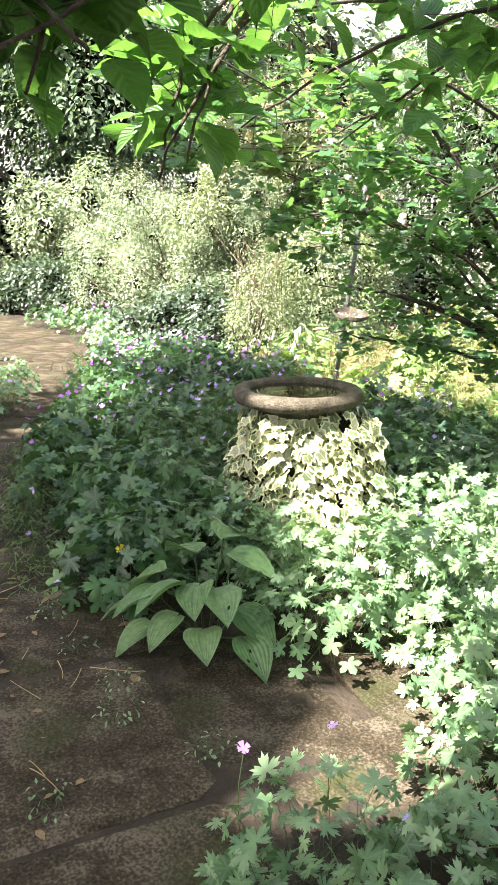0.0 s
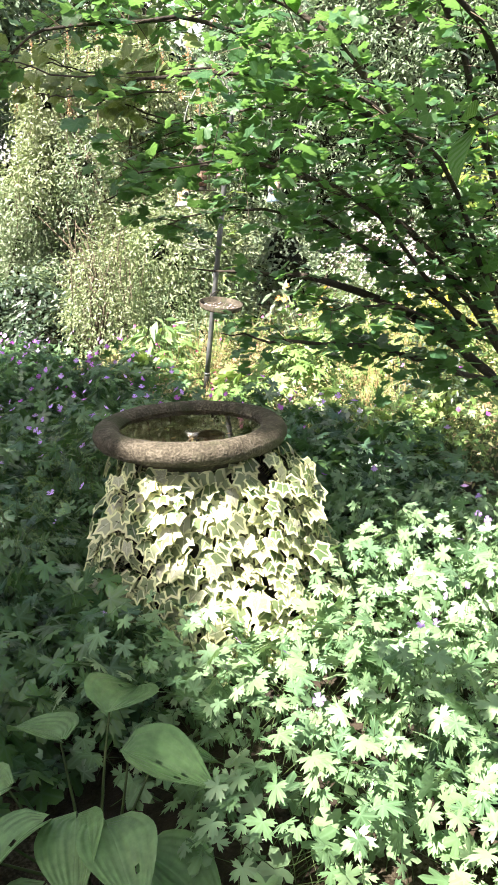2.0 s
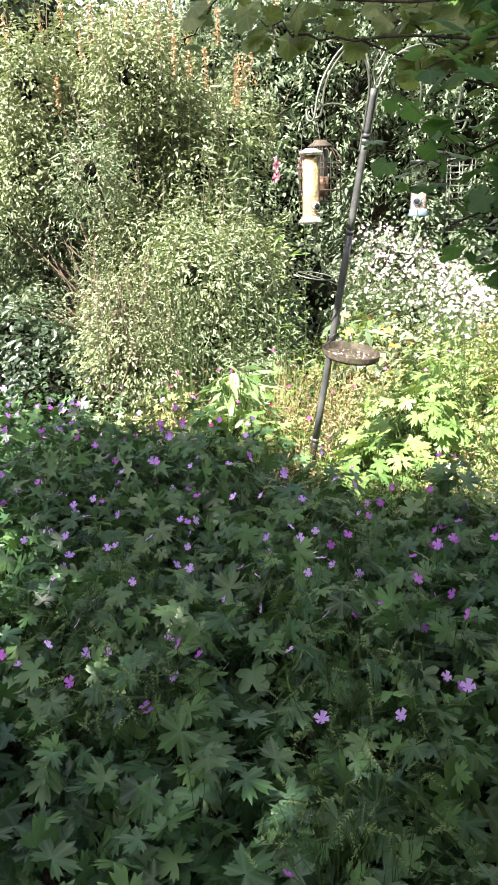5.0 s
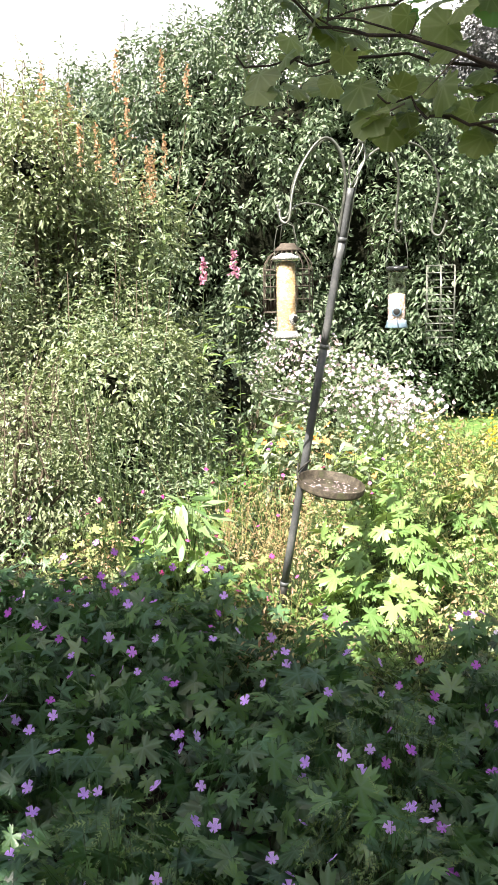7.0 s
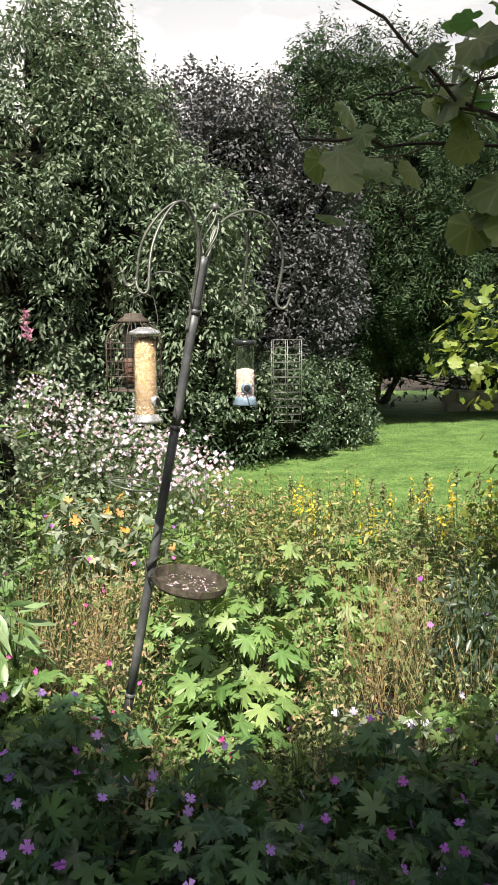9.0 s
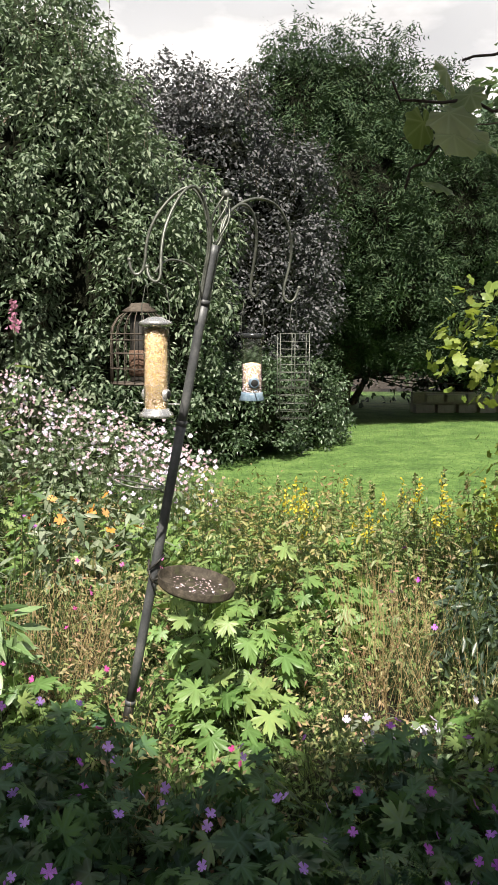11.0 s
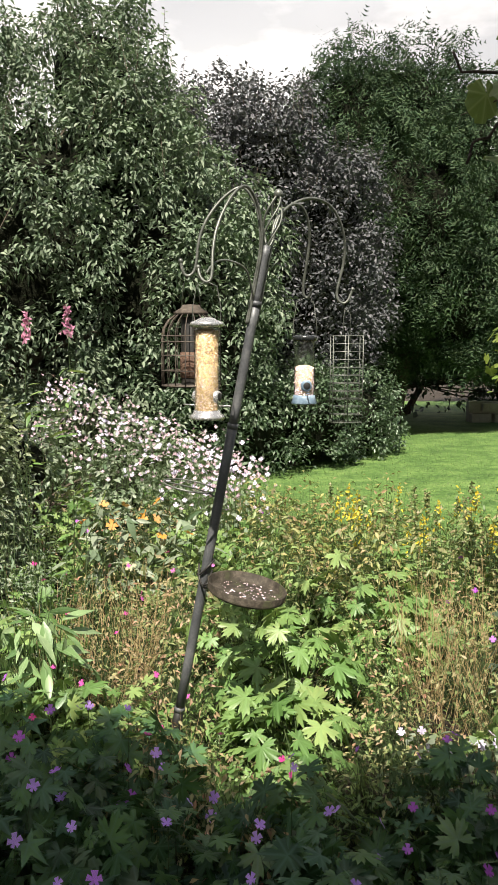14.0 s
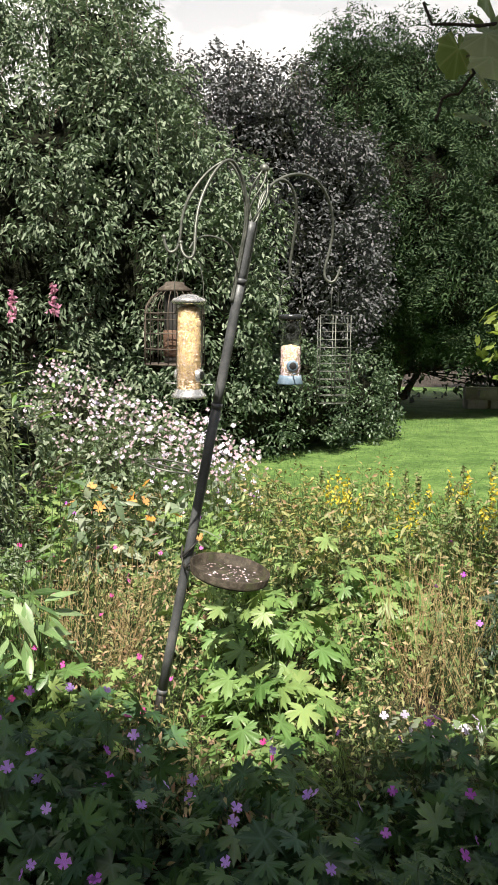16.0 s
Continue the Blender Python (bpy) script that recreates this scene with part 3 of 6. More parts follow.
def stems_mesh(name, bases, tips, radius, material, bend=0.15, seg=4):
    """Thin bent stems, three-sided, from bases to tips, in one mesh."""
    bases, tips = np.asarray(bases, float), np.asarray(tips, float)
    k = len(bases)
    mid = (bases + tips) / 2 + RNG.normal(0, bend, (k, 3)) * np.linalg.norm(tips - bases, axis=1)[:, None] * 0.3
    s = np.linspace(0, 1, seg)[None, :, None]
    P = (1 - s) ** 2 * bases[:, None] + 2 * s * (1 - s) * mid[:, None] + s ** 2 * tips[:, None]
    d = unit(tips - bases)
    ref = np.where(np.abs(d[:, 2:3]) < 0.9, np.array([[0, 0, 1.0]]), np.array([[1.0, 0, 0]]))
    u = unit(np.cross(d, ref)); w = np.cross(d, u)
    r = (np.asarray(radius, float) * np.ones(k))[:, None, None, None] * (1 - 0.5 * s)[:, :, None, :]
    ang = np.array([0, 2.094, 4.189])
    ring = np.cos(ang)[None, :, None] * u[:, None] + np.sin(ang)[None, :, None] * w[:, None]
    V = P[:, :, None] + r * ring[:, None]
    V = V.reshape(-1, 3)
    T = []
    for i in range(seg - 1):
        for a in range(3):
            b = (a + 1) % 3
            T += [(3 * i + a, 3 * i + b, 3 * i + 3 + b), (3 * i + a, 3 * i + 3 + b, 3 * i + 3 + a)]
    T = (np.array(T)[None] + (np.arange(k) * 3 * seg)[:, None, None]).reshape(-1, 3)
    return link_mesh(name, V, T, material)


def dome_leaves(n, r, h, tilt=0.5, low=0.25):
    """Places and turns of leaves over a loose mound of radius r and height h, facing outward and up."""
    q = np.sqrt(RNG.random(n)) * r
    a = RNG.random(n) * 2 * np.pi
    top = h * (1 - 0.55 * (q / r) ** 2)
    z = top * (1 - (1 - low) * RNG.random(n) ** 2.2 * 0.9) * RNG.uniform(0.85, 1.1, n)
    p = np.stack([q * np.cos(a), q * np.sin(a), z], 1)
    out = np.stack([np.cos(a), np.sin(a), np.zeros(n)], 1)
    nrm = unit(np.array([[0, 0, 1.0]]) + out * (q / r)[:, None] * 0.7 + RNG.normal(0, tilt, (n, 3)))
    nrm[:, 2] = np.abs(nrm[:, 2])
    along = out + RNG.normal(0, 0.7, (n, 3)) - np.array([[0, 0, 0.3]])
    return p, frames_for(nrm, along)


FLOWER_MESH = {}


def flower_mesh(material):
    if material.name not in FLOWER_MESH:
        V, T, UV = T_PETALS
        FLOWER_MESH[material.name] = link_mesh("petals", V, T, material, UV)
    return FLOWER_MESH[material.name]


def put_flower(parent, place, size, material, up=0.6, name="flower"):
    d = Vector((RNG.normal(0, 0.5), RNG.normal(-0.35, 0.5), up)).normalized()
    ob = part(name, flower_mesh(material), parent)
    ob.matrix_basis = Matrix.Translation(place) @ d.to_track_quat("Z", "Y").to_matrix().to_4x4() @ Matrix.Scale(size, 4)
    return ob


def clump(name, x, y, r, h, n, template, material, size, label, category, group="", flowers=(), stem=0.0012, tilt=0.62, low=0.25, z=0.0, stem_share=0.5, under=0):
    """A leafy plant: its stems, its leaves in one mesh, and each flower. flowers: (count, size, material, how far above the leaves)."""
    ob = thing(name, (x, y, z), label, category, group)
    p, m = dome_leaves(n, r, h, tilt, low)
    sz = size * RNG.uniform(0.6, 1.15, n)
    tagged(part("foliage", scatter("foliage", template, p, m, sz, material), ob), kind="stuff")
    if under:
        p2, m2 = dome_leaves(under, r * 1.1, h * 0.62, tilt, 0.1)
        tagged(part("lower_foliage", scatter("lower_foliage", T_GERMID, p2, m2, size * RNG.uniform(0.7, 1.2, under), material), ob), kind="stuff")
    k = max(3, int(n * stem_share))
    b = RNG.normal(0, r * 0.25, (k, 3)); b[:, 2] = 0
    tagged(part("stem_growth", stems_mesh("stem_growth", b, p[:k], stem, M_STEM), ob), kind="stuff")
    tips = []
    for count, fs, fm, above in flowers:
        for _ in range(count):
            a, q = RNG.random() * 2 * np.pi, math.sqrt(RNG.random()) * r
            zz = h * (1 - 0.5 * (q / r) ** 2) + above * RNG.uniform(0.3, 1.2)
            pt = (q * math.cos(a), q * math.sin(a), zz)
            tips.append(pt)
            put_flower(ob, pt, fs * RNG.uniform(0.8, 1.15), fm)
    if tips:
        tp = np.array(tips)
        bs = tp * np.array([[0.5, 0.5, 0.3]])
        tagged(part("flower_stem_growth", stems_mesh("flower_stem_growth", bs, tp - np.array([[0, 0, 0.002]]), 0.001, M_STEM), ob), kind="stuff")
    return ob


def crown_points(blobs, density, shell=0.35):
    """Points near the surfaces of ellipsoids (x, y, z, rx, ry, rz), with their outward directions; none deep inside another."""
    P, N = [], []
    B = np.array(blobs, float)
    for b in B:
        area = 4 * np.pi * ((b[3] * b[4]) ** 1.6 / 3 + (b[3] * b[5]) ** 1.6 / 3 + (b[4] * b[5]) ** 1.6 / 3) ** (1 / 1.6)
        k = int(area * density)
        d = unit(RNG.normal(0, 1, (k, 3)))
        lump = np.array([noise.noise(Vector(v * 2.3 + b[:3])) + 0.6 * noise.noise(Vector(v * 5.1 + b[:3])) for v in d])
        s = 1 + 0.3 * lump - shell * RNG.random(k) ** 2
        P.append(b[:3] + d * b[3:] * s[:, None]); N.append(unit(d / b[3:]))
    P, N = np.concatenate(P), np.concatenate(N)
    keep = np.ones(len(P), bool)
    for b in B:
        keep &= np.sum(((P - b[:3]) / b[3:]) ** 2, 1) > 0.36
    keep &= P[:, 2] > 0.03
    return P[keep], N[keep]


def tufts(blobs, gap, r, tall, seed, out=0.1):
    """Small uneven rounds over the outer faces of large ones, kept apart by gap: the tufts of a crown."""
    g = np.random.default_rng(seed)
    B = np.array(blobs, float)
    P, N = [], []
    for b in B:
        k = int(14 * (b[3] * b[5] + b[4] * b[5]) / gap ** 2)
        d = unit(g.normal(0, 1, (k, 3)))
        P.append(b[:3] + d * b[3:] * g.uniform(0.86, 1.0 + out, (k, 1))); N.append(unit(d / b[3:]))
    P, N = np.concatenate(P), np.concatenate(N)
    ok = P[:, 2] > 0.12
    for b in B:
        ok &= np.sum(((P - b[:3]) / b[3:]) ** 2, 1) > 0.72
    P = P[ok][g.permutation(ok.sum())]
    kept = np.zeros((0, 3))
    for p in P:
        if not len(kept) or np.min(np.linalg.norm((kept - p) / np.array([1, 1, tall]), axis=1)) > gap:
            kept = np.vstack([kept, p])
    s = g.uniform(0.6, 1.25, len(kept))
    return [(x, y, z, r * q, r * q, r * tall * q) for (x, y, z), q in zip(kept.tolist(), s)]


def leaf_clusters(P, N, each, spread, size, droop=0.4, tilt=0.6):
    """From each point a small sprig of leaves that fans out and hangs."""
    k = len(P)
    pos = np.repeat(P, each, 0) + RNG.normal(0, spread, (k * each, 3))
    out = np.repeat(N, each, 0)
    nrm = unit(out * 0.6 + np.array([[0, 0, 0.9]]) + RNG.normal(0, tilt, (k * each, 3)))
    along = np.repeat(N + RNG.normal(0, 0.5, (k, 3)), each, 0) + RNG.normal(0, 0.4, (k * each, 3)) - np.array([[0, 0, droop]])
    return pos, frames_for(nrm, along), size * RNG.uniform(0.6, 1.2, k * each)


def limbs(shape, start, ends, r0, r1=0.012, bend=0.12, seg=7):
    """Tapered limbs from start to each end."""
    for e in ends:
        a, b = np.asarray(start, float), np.asarray(e, float)
        mid = (a + b) / 2 + RNG.normal(0, bend, 3) * np.linalg.norm(b - a)
        s = np.linspace(0, 1, 9)[:, None]
        shape.tube((1 - s) ** 2 * a + 2 * s * (1 - s) * mid + s ** 2 * b, np.linspace(r0, r1, 9), seg)


def woody(name, at, blobs, density, each, spread, size, template, material, label, category, trunk_r=0.08, group="", droop=0.4, shell=0.35, bark=None, stems=1, tilt=0.6, keep=None, inner=0.68, shoots=0, shoot_len=0.5, core=None):
    """A shrub or tree: trunk with limbs, and a crown of many leaves. core: the large rounds behind a crown made of
    tufts. inner: reach of the near-black hulls that stand in for shade.
    """
    ob = thing(name, at, label, category, group)
    o = np.array(at, float)
    P, N = crown_points(blobs, density, shell)
    if keep is not None:
        k = keep(P); P, N = P[k], N[k]
    pos, m, sz = leaf_clusters(P, N, each, spread, size, droop, tilt)
    if keep is not None:
        k = keep(pos); pos, m, sz = pos[k], m[k], sz[k]
    tagged(part("crown", scatter("crown", template, pos - o, m, sz, material), ob), kind="stuff")
    if shoots:
        high = np.flatnonzero(P[:, 2] > np.quantile(P[:, 2], 0.62))
        pick = RNG.choice(high, shoots)
        b0 = P[pick]
        t0 = b0 + np.column_stack([RNG.normal(0, 0.16, shoots), RNG.normal(0, 0.16, shoots), RNG.uniform(0.5, 1.15, shoots)]) * shoot_len
        f = np.tile(np.linspace(0.1, 1.0, 14), shoots)
        sp = np.repeat(b0, 14, 0) + np.repeat(t0 - b0, 14, 0) * f[:, None]
        side = RNG.normal(0, 1, sp.shape); side[:, 2] = RNG.uniform(-0.2, 0.7, len(sp))
        sm = frames_for(np.array([[0, 0, 1.0]]) + RNG.normal(0, 0.5, sp.shape), side)
        tagged(part("shoot_leaf_growth", scatter("shoot_leaf_growth", template, sp - o, sm, size * RNG.uniform(0.5, 1.0, len(sp)), material), ob), kind="stuff")
        tagged(part("shoot_growth", stems_mesh("shoot_growth", b0 - o, t0 - o, 0.004, bark or M_BARK, 0.1), ob), kind="stuff")
    B = np.array(core or blobs, float)
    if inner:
        # lumpy dark hulls stand in for the shade deep inside the crown
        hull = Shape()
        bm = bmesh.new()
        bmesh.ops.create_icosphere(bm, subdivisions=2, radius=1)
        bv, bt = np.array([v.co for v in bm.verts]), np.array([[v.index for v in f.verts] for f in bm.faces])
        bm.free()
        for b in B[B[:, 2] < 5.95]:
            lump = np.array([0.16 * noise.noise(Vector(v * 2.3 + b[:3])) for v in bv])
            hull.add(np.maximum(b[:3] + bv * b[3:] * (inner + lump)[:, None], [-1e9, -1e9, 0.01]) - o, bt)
        tagged(part("inner_growth", hull.mesh("inner_growth", M_INNER_SHADE, False), ob), kind="stuff")
    wood = Shape()
    top = B[:, :3].mean(0) - o
    for i in range(stems):
        base = np.array([RNG.normal(0, 0.1 * (stems > 1)), RNG.normal(0, 0.1 * (stems > 1)), -0.05])
        fork = base + (top - base) * 0.45
        s = np.linspace(0, 1, 8)[:, None]
        bow = np.array([RNG.normal(0, .08), RNG.normal(0, .08), 0]) * np.linalg.norm(top)
        wood.tube(base * (1 - s) + fork * s + bow * s * (1 - s), np.linspace(trunk_r, trunk_r * 0.7, 8), 9)
        ends = B[i::stems, :3] - o + B[i::stems, 3:] * np.array([0, 0, 0.3])
        limbs(wood, fork, ends, trunk_r * 0.6, 0.01)
        tips = RNG.choice(len(P), min(len(P), 10), replace=False)
        limbs(wood, fork, P[tips] - o, trunk_r * 0.28, 0.005)
    if trunk_r <= 0.02 and not inner:
        tagged(part("twig_growth", wood.mesh("twig_growth", bark or M_BARK), ob), kind="stuff")
    else:
        part("trunk", wood.mesh("trunk", bark or M_BARK), ob)
    return ob


# ------------------------------------------------------------ ground, path, lawn, sky
def sheet(name, size, cells, material, z=0.0, rise=0.03):
    """The ground, one sheet: fine near the walk, wide steps towards the horizon."""
    g = np.concatenate([-np.geomspace(size, 6, 14), np.linspace(-5.5, 5.5, cells), np.geomspace(6, size, 14)])
    X, Y = np.meshgrid(g, g + 3, indexing="ij")
    Z = np.full(X.shape, z)
    n = len(g)
    for i in range(n):
        for j in range(n):
            if abs(g[i]) < 5.6 and abs(g[j]) < 5.6:
                Z[i, j] += rise * (noise.noise(Vector((X[i, j] * 2, Y[i, j] * 2, 0))) - 0.6)
                if path_distance(X[i, j], Y[i, j]) < 1.0:
                    Z[i, j] = 0.002 + 0.004 * noise.noise(Vector((X[i, j] * 5, Y[i, j] * 5, 0)))
    V = np.stack([X, Y, Z], -1).reshape(-1, 3)
    a = (np.arange(n - 1)[:, None] * n + np.arange(n - 1)[None]).ravel()
    T = np.concatenate([np.stack([a, a + n, a + n + 1], 1), np.stack([a, a + n + 1, a + 1], 1)])
    return tagged(new(name, link_mesh(name, V, T, material)), "dark brown garden soil with crumbs and litter", "ground", kind="structure")



# centre line of the paved path and its half width
LINE = np.array([(4.6, -2.6), (3.4, -1.75), (2.4, -1.2), (1.5, -0.93), (0.7, -0.72), (-0.1, -0.35), (-1.2, 0.3), (-2.4, 1.4), (-3.6, 2.15), (-5.2, 2.75), (-7.5, 3.1)])
HALF = 0.47


def path_distance(x, y):
    p = np.stack([np.asarray(x, float), np.asarray(y, float)], -1)
    best = np.full(p.shape[:-1], 1e9)
    for a, b in zip(LINE[:-1], LINE[1:]):
        d = b - a
        s = np.clip(((p - a) @ d) / (d @ d), 0, 1)
        best = np.minimum(best, np.linalg.norm(p - a - s[..., None] * d, axis=-1))
    return best


ground = sheet("ground", 900, 110, M_SOIL, -0.015, 0.025)
pavement = tagged(new("pavement"), "uneven brown stone paving slabs with mossy joints", "path", kind="structure")


def slab_mesh(w, d, seed):
    """One paving slab with a worn rim and slightly uneven top."""
    r = random.Random(seed)
    pts = []
    for i, (sx, sy) in enumerate(((-1, -1), (1, -1), (1, 1), (-1, 1))):
        pts.append((sx * w / 2 + r.uniform(-.015, .015), sy * d / 2 + r.uniform(-.015, .015)))
    ring = []
    for i in range(4):
        a, b = pts[i], pts[(i + 1) % 4]
        for f in (0.06, 0.35, 0.65, 0.94):
            j = r.uniform(-.006, .006)
            ring.append((a[0] + (b[0] - a[0]) * f + j, a[1] + (b[1] - a[1]) * f + j))
    n = len(ring)
    V = [(x, y, -0.05) for x, y in ring] + [(x, y, 0.012) for x, y in ring]
    V += [(x * 0.96, y * 0.96, 0.02 + r.uniform(-.002, .002)) for x, y in ring] + [(0, 0, 0.021)]
    T = []
    for i in range(n):
        j = (i + 1) % n
        for o in (0, n):
            T += [(o + i, o + j, o + n + j), (o + i, o + n + j, o + n + i)]
        T.append((2 * n + i, 2 * n + j, 3 * n))
    return link_mesh("slab", V, T, M_PAVE, None, False)


def lay_slabs():
    # courses laid across the path, one after another along it
    seg = np.linalg.norm(np.diff(LINE, axis=0), axis=1)
    along = np.concatenate([[0], np.cumsum(seg)])
    kinds = {}
    s, row = 0.0, 0
    while s < along[-1] - 0.3:
        depth = (0.6, 0.46, 0.7)[row % 3]
        m = s + depth / 2
        c = np.array([np.interp(m, along, LINE[:, 0]), np.interp(m, along, LINE[:, 1])])
        q = np.array([np.interp(m + .2, along, LINE[:, 0]), np.interp(m + .2, along, LINE[:, 1])]) - c
        ang = math.atan2(q[1], q[0])
        widths = ((0.58, 0.38, 0.4), (0.36, 0.6, 0.4), (0.94, 0.4))[(row * 2 + 1) % 3]
        off = -HALF
        for w in widths:
            key = (w, depth)
            if key not in kinds:
                kinds[key] = slab_mesh(depth - 0.008, w - 0.008, len(kinds))
            ob = part("paving_slab", kinds[key], pavement)
            p = c + np.array([-math.sin(ang), math.cos(ang)]) * (off + w / 2)
            ob.matrix_basis = pose(p[0], p[1], random.uniform(-.014, -.011), random.uniform(-.6, .6), random.uniform(-.6, .6), math.degrees(ang))
            off += w
        s += depth
        row += 1
    # wider apron beside the hosta
    for k, (x, y, w, d, a) in enumerate(((2.02, -0.4, 0.62, 0.5, -18), (2.5, -0.32, 0.34, 0.55, -18), (1.45, -0.36, 0.5, 0.36, -17), (2.3, 0.06, 0.5, 0.4, -18))):
        ob = part("paving_slab", slab_mesh(w, d, 20 + k), pavement)
        ob.matrix_basis = pose(x, y, -0.0165, 0.2, -0.1, a)


# lawn: a smooth sheet with short blades over the part that shows
M_LAWN = rough_mat("lawn_ground", [(0.05, 0.11, 0.022), (0.1, 0.19, 0.04), (0.17, 0.27, 0.07)], 0.95, 2.2, 26, 0.9, 0.03, grain=0.8)
LAWN = np.array([(-0.9, 8.6), (-0.4, 6.1), (0.6, 5.6), (2.2, 4.6), (5.5, 3.6), (14, 3.2), (16, 22), (3.2, 22), (3.0, 14.5), (1.6, 11.6), (-0.1, 9.3)])


def lawn_sheet():
    c = LAWN.mean(0)
    V = [(c[0], c[1], 0.03)] + [(x, y, 0.012) for x, y in LAWN]
    n = len(LAWN)
    T = [(0, 1 + i, 1 + (i + 1) % n) for i in range(n)]
    ob = tagged(new("lawn", link_mesh("lawn", V, T, M_LAWN)), "mown bright green grass lawn", "lawn", kind="structure")
    k = 42000
    p = np.stack([RNG.uniform(-0.9, 7.5, k), RNG.uniform(4.6, 14.5, k)], 1)
    e0, e1 = LAWN, np.roll(LAWN, -1, 0)
    inside = np.zeros(k, bool)
    for (x0, y0), (x1, y1) in zip(e0, e1):
        hit = ((y0 > p[:, 1]) != (y1 > p[:, 1])) & (p[:, 0] < (x1 - x0) * (p[:, 1] - y0) / (y1 - y0 + 1e-9) + x0)
        inside ^= hit
    p = p[inside]
    k = len(p)
    nrm = RNG.normal(0, 1, (k, 3)); nrm[:, 2] *= 0.2
    m = frames_for(nrm, np.array([[0, 0, 1.0]]) + RNG.normal(0, 0.35, (k, 3)))
    me = scatter("grass_blades", T_BLADE, np.column_stack([p, np.full(k, 0.012)]), m, RNG.uniform(0.024, 0.046, k), L_GRASS)
    tagged(new("grass", me), "short green lawn grass blades", "grass", kind="stuff")


lawn_sheet()


def cloud_bank():
    """Summer cloud far off, thin at its edges, bending round the horizon ahead."""
    na, nz = 90, 30
    V, T = [], []
    for i in range(na):
        az = radians(-100 + 200 * i / (na - 1))
        for j in range(nz):
            z = 6 + 420 * (j / (nz - 1)) ** 1.3
            r = 620 + 8 * noise.noise(Vector((az * 5, z * 0.012, 0))) + 2 * noise.noise(Vector((az * 14, z * 0.03, 3)))
            V.append((r * math.sin(az), r * math.cos(az), z))
    for i in range(na - 1):
        for j in range(nz - 1):
            a = i * nz + j
            T += [(a, a + nz, a + nz + 1), (a, a + nz + 1, a + 1)]
    return tagged(new("cloud_backdrop", link_mesh("cloud_backdrop", V, T, M_CLOUD)), "broken white summer cloud in a pale blue sky", "cloud", kind="structure")


cloud_bank()

# ------------------------------------------------------------ trees and hedges that close the garden
def far_tree(x, y, h, r, size=0.19, density=6):
    blobs = [(x, y, h * 0.62, r, r, h * 0.36)]
    for i in range(5):
        a = i * 1.26 + x
        blobs.append((x + math.cos(a) * r * 0.6, y + math.sin(a) * r * 0.6, h * (0.45 + 0.07 * i), r * 0.55, r * 0.55, h * 0.2))
    woody("tree", (x, y, 0), blobs, density, 6, 0.2, size * 1.6, T_WIDEKITE, L_FAR, "broad-leaved dark green garden tree", "tree", 0.16, "boundary trees", inner=0.42)


for x, y, h, r in ((-13, 9, 8.5, 3.2), (-15, 2.5, 7.5, 3.0)):
    far_tree(x, y, h, r, 0.095, 34)
for x, y, h, r in ((-12.8, 15.5, 8.5, 2.2), (-11.5, -3.5, 7, 3), (-5, -7, 7, 2.6), (9.5, -5, 7.5, 3), (12.5, 6, 7, 3), (9, 18, 8, 3.4), (14, 14, 8, 3.4)):
    far_tree(x, y, h, r, 0.19, 4)

# willow-leaved tree mass behind the border
PEAR = [(-2.0, 9.4, 2.6, 1.8, 1.1, 2.0), (-3.4, 9.3, 2.2, 1.4, 1.0, 1.8), (-0.7, 9.3, 1.9, 1.2, 0.9, 1.7), (-1.2, 9.4, 3.5, 0.9, 0.8, 0.9), (-2.9, 9.5, 3.5, 1.2, 0.9, 0.9), (-1.45, 9.6, 4.35, 0.75, 0.7, 0.75), (-4.6, 9.6, 3.3, 0.8, 0.8, 0.8), (-4.4, 9.3, 2.0, 1.0, 0.9, 1.7), (-0.2, 9.2, 1.2, 0.8, 0.7, 1.1)]
woody("pear_tree", (-2.2, 9.6, 0), tufts(PEAR, 0.27, 0.17, 1.7, 31, 0.16),
      95, 7, 0.05, 0.08, T_KITE, L_HEDGE, "tall pendulous tree with narrow glossy grey-green leaves", "tree", 0.1, droop=0.9, inner=0.6, shoots=260, shoot_len=0.5, core=PEAR)
SMOKE = [(0.3, 11.1, 2.6, 1.3, 0.9, 1.9), (1.2, 11.2, 2.2, 0.9, 0.8, 1.6), (-0.5, 10.9, 3.0, 1.0, 0.8, 1.5), (0.6, 11.2, 3.8, 0.8, 0.7, 0.8), (1.5, 11.3, 3.2, 0.6, 0.6, 0.7)]
woody("smoke_bush", (0.5, 11.2, 0), tufts(SMOKE, 0.29, 0.19, 1.1, 32, 0.2),
      90, 7, 0.05, 0.065, T_WIDEKITE, L_PURPLE, "tall grey-purple leaved shrub with dark gaps", "shrub", 0.08, droop=0.3, inner=0.6, shoots=150, shoot_len=0.4, core=SMOKE)
LAUREL = [(0.1, 9.35, 0.55, 0.8, 0.6, 0.75), (0.9, 10.0, 0.55, 0.8, 0.65, 0.72), (1.6, 10.8, 0.5, 0.7, 0.7, 0.68), (-0.8, 9.0, 0.6, 0.8, 0.6, 0.8), (2.0, 11.4, 0.35, 0.5, 0.5, 0.5)]
woody("laurel_hedge", (0.9, 9.9, 0), tufts(LAUREL, 0.2, 0.14, 0.9, 33, 0.08),
      95, 7, 0.035, 0.055, T_WIDEKITE, L_LAUREL, "rounded low evergreen hedge with glossy leaves", "hedge", 0.04, stems=3, inner=0.76, core=LAUREL)


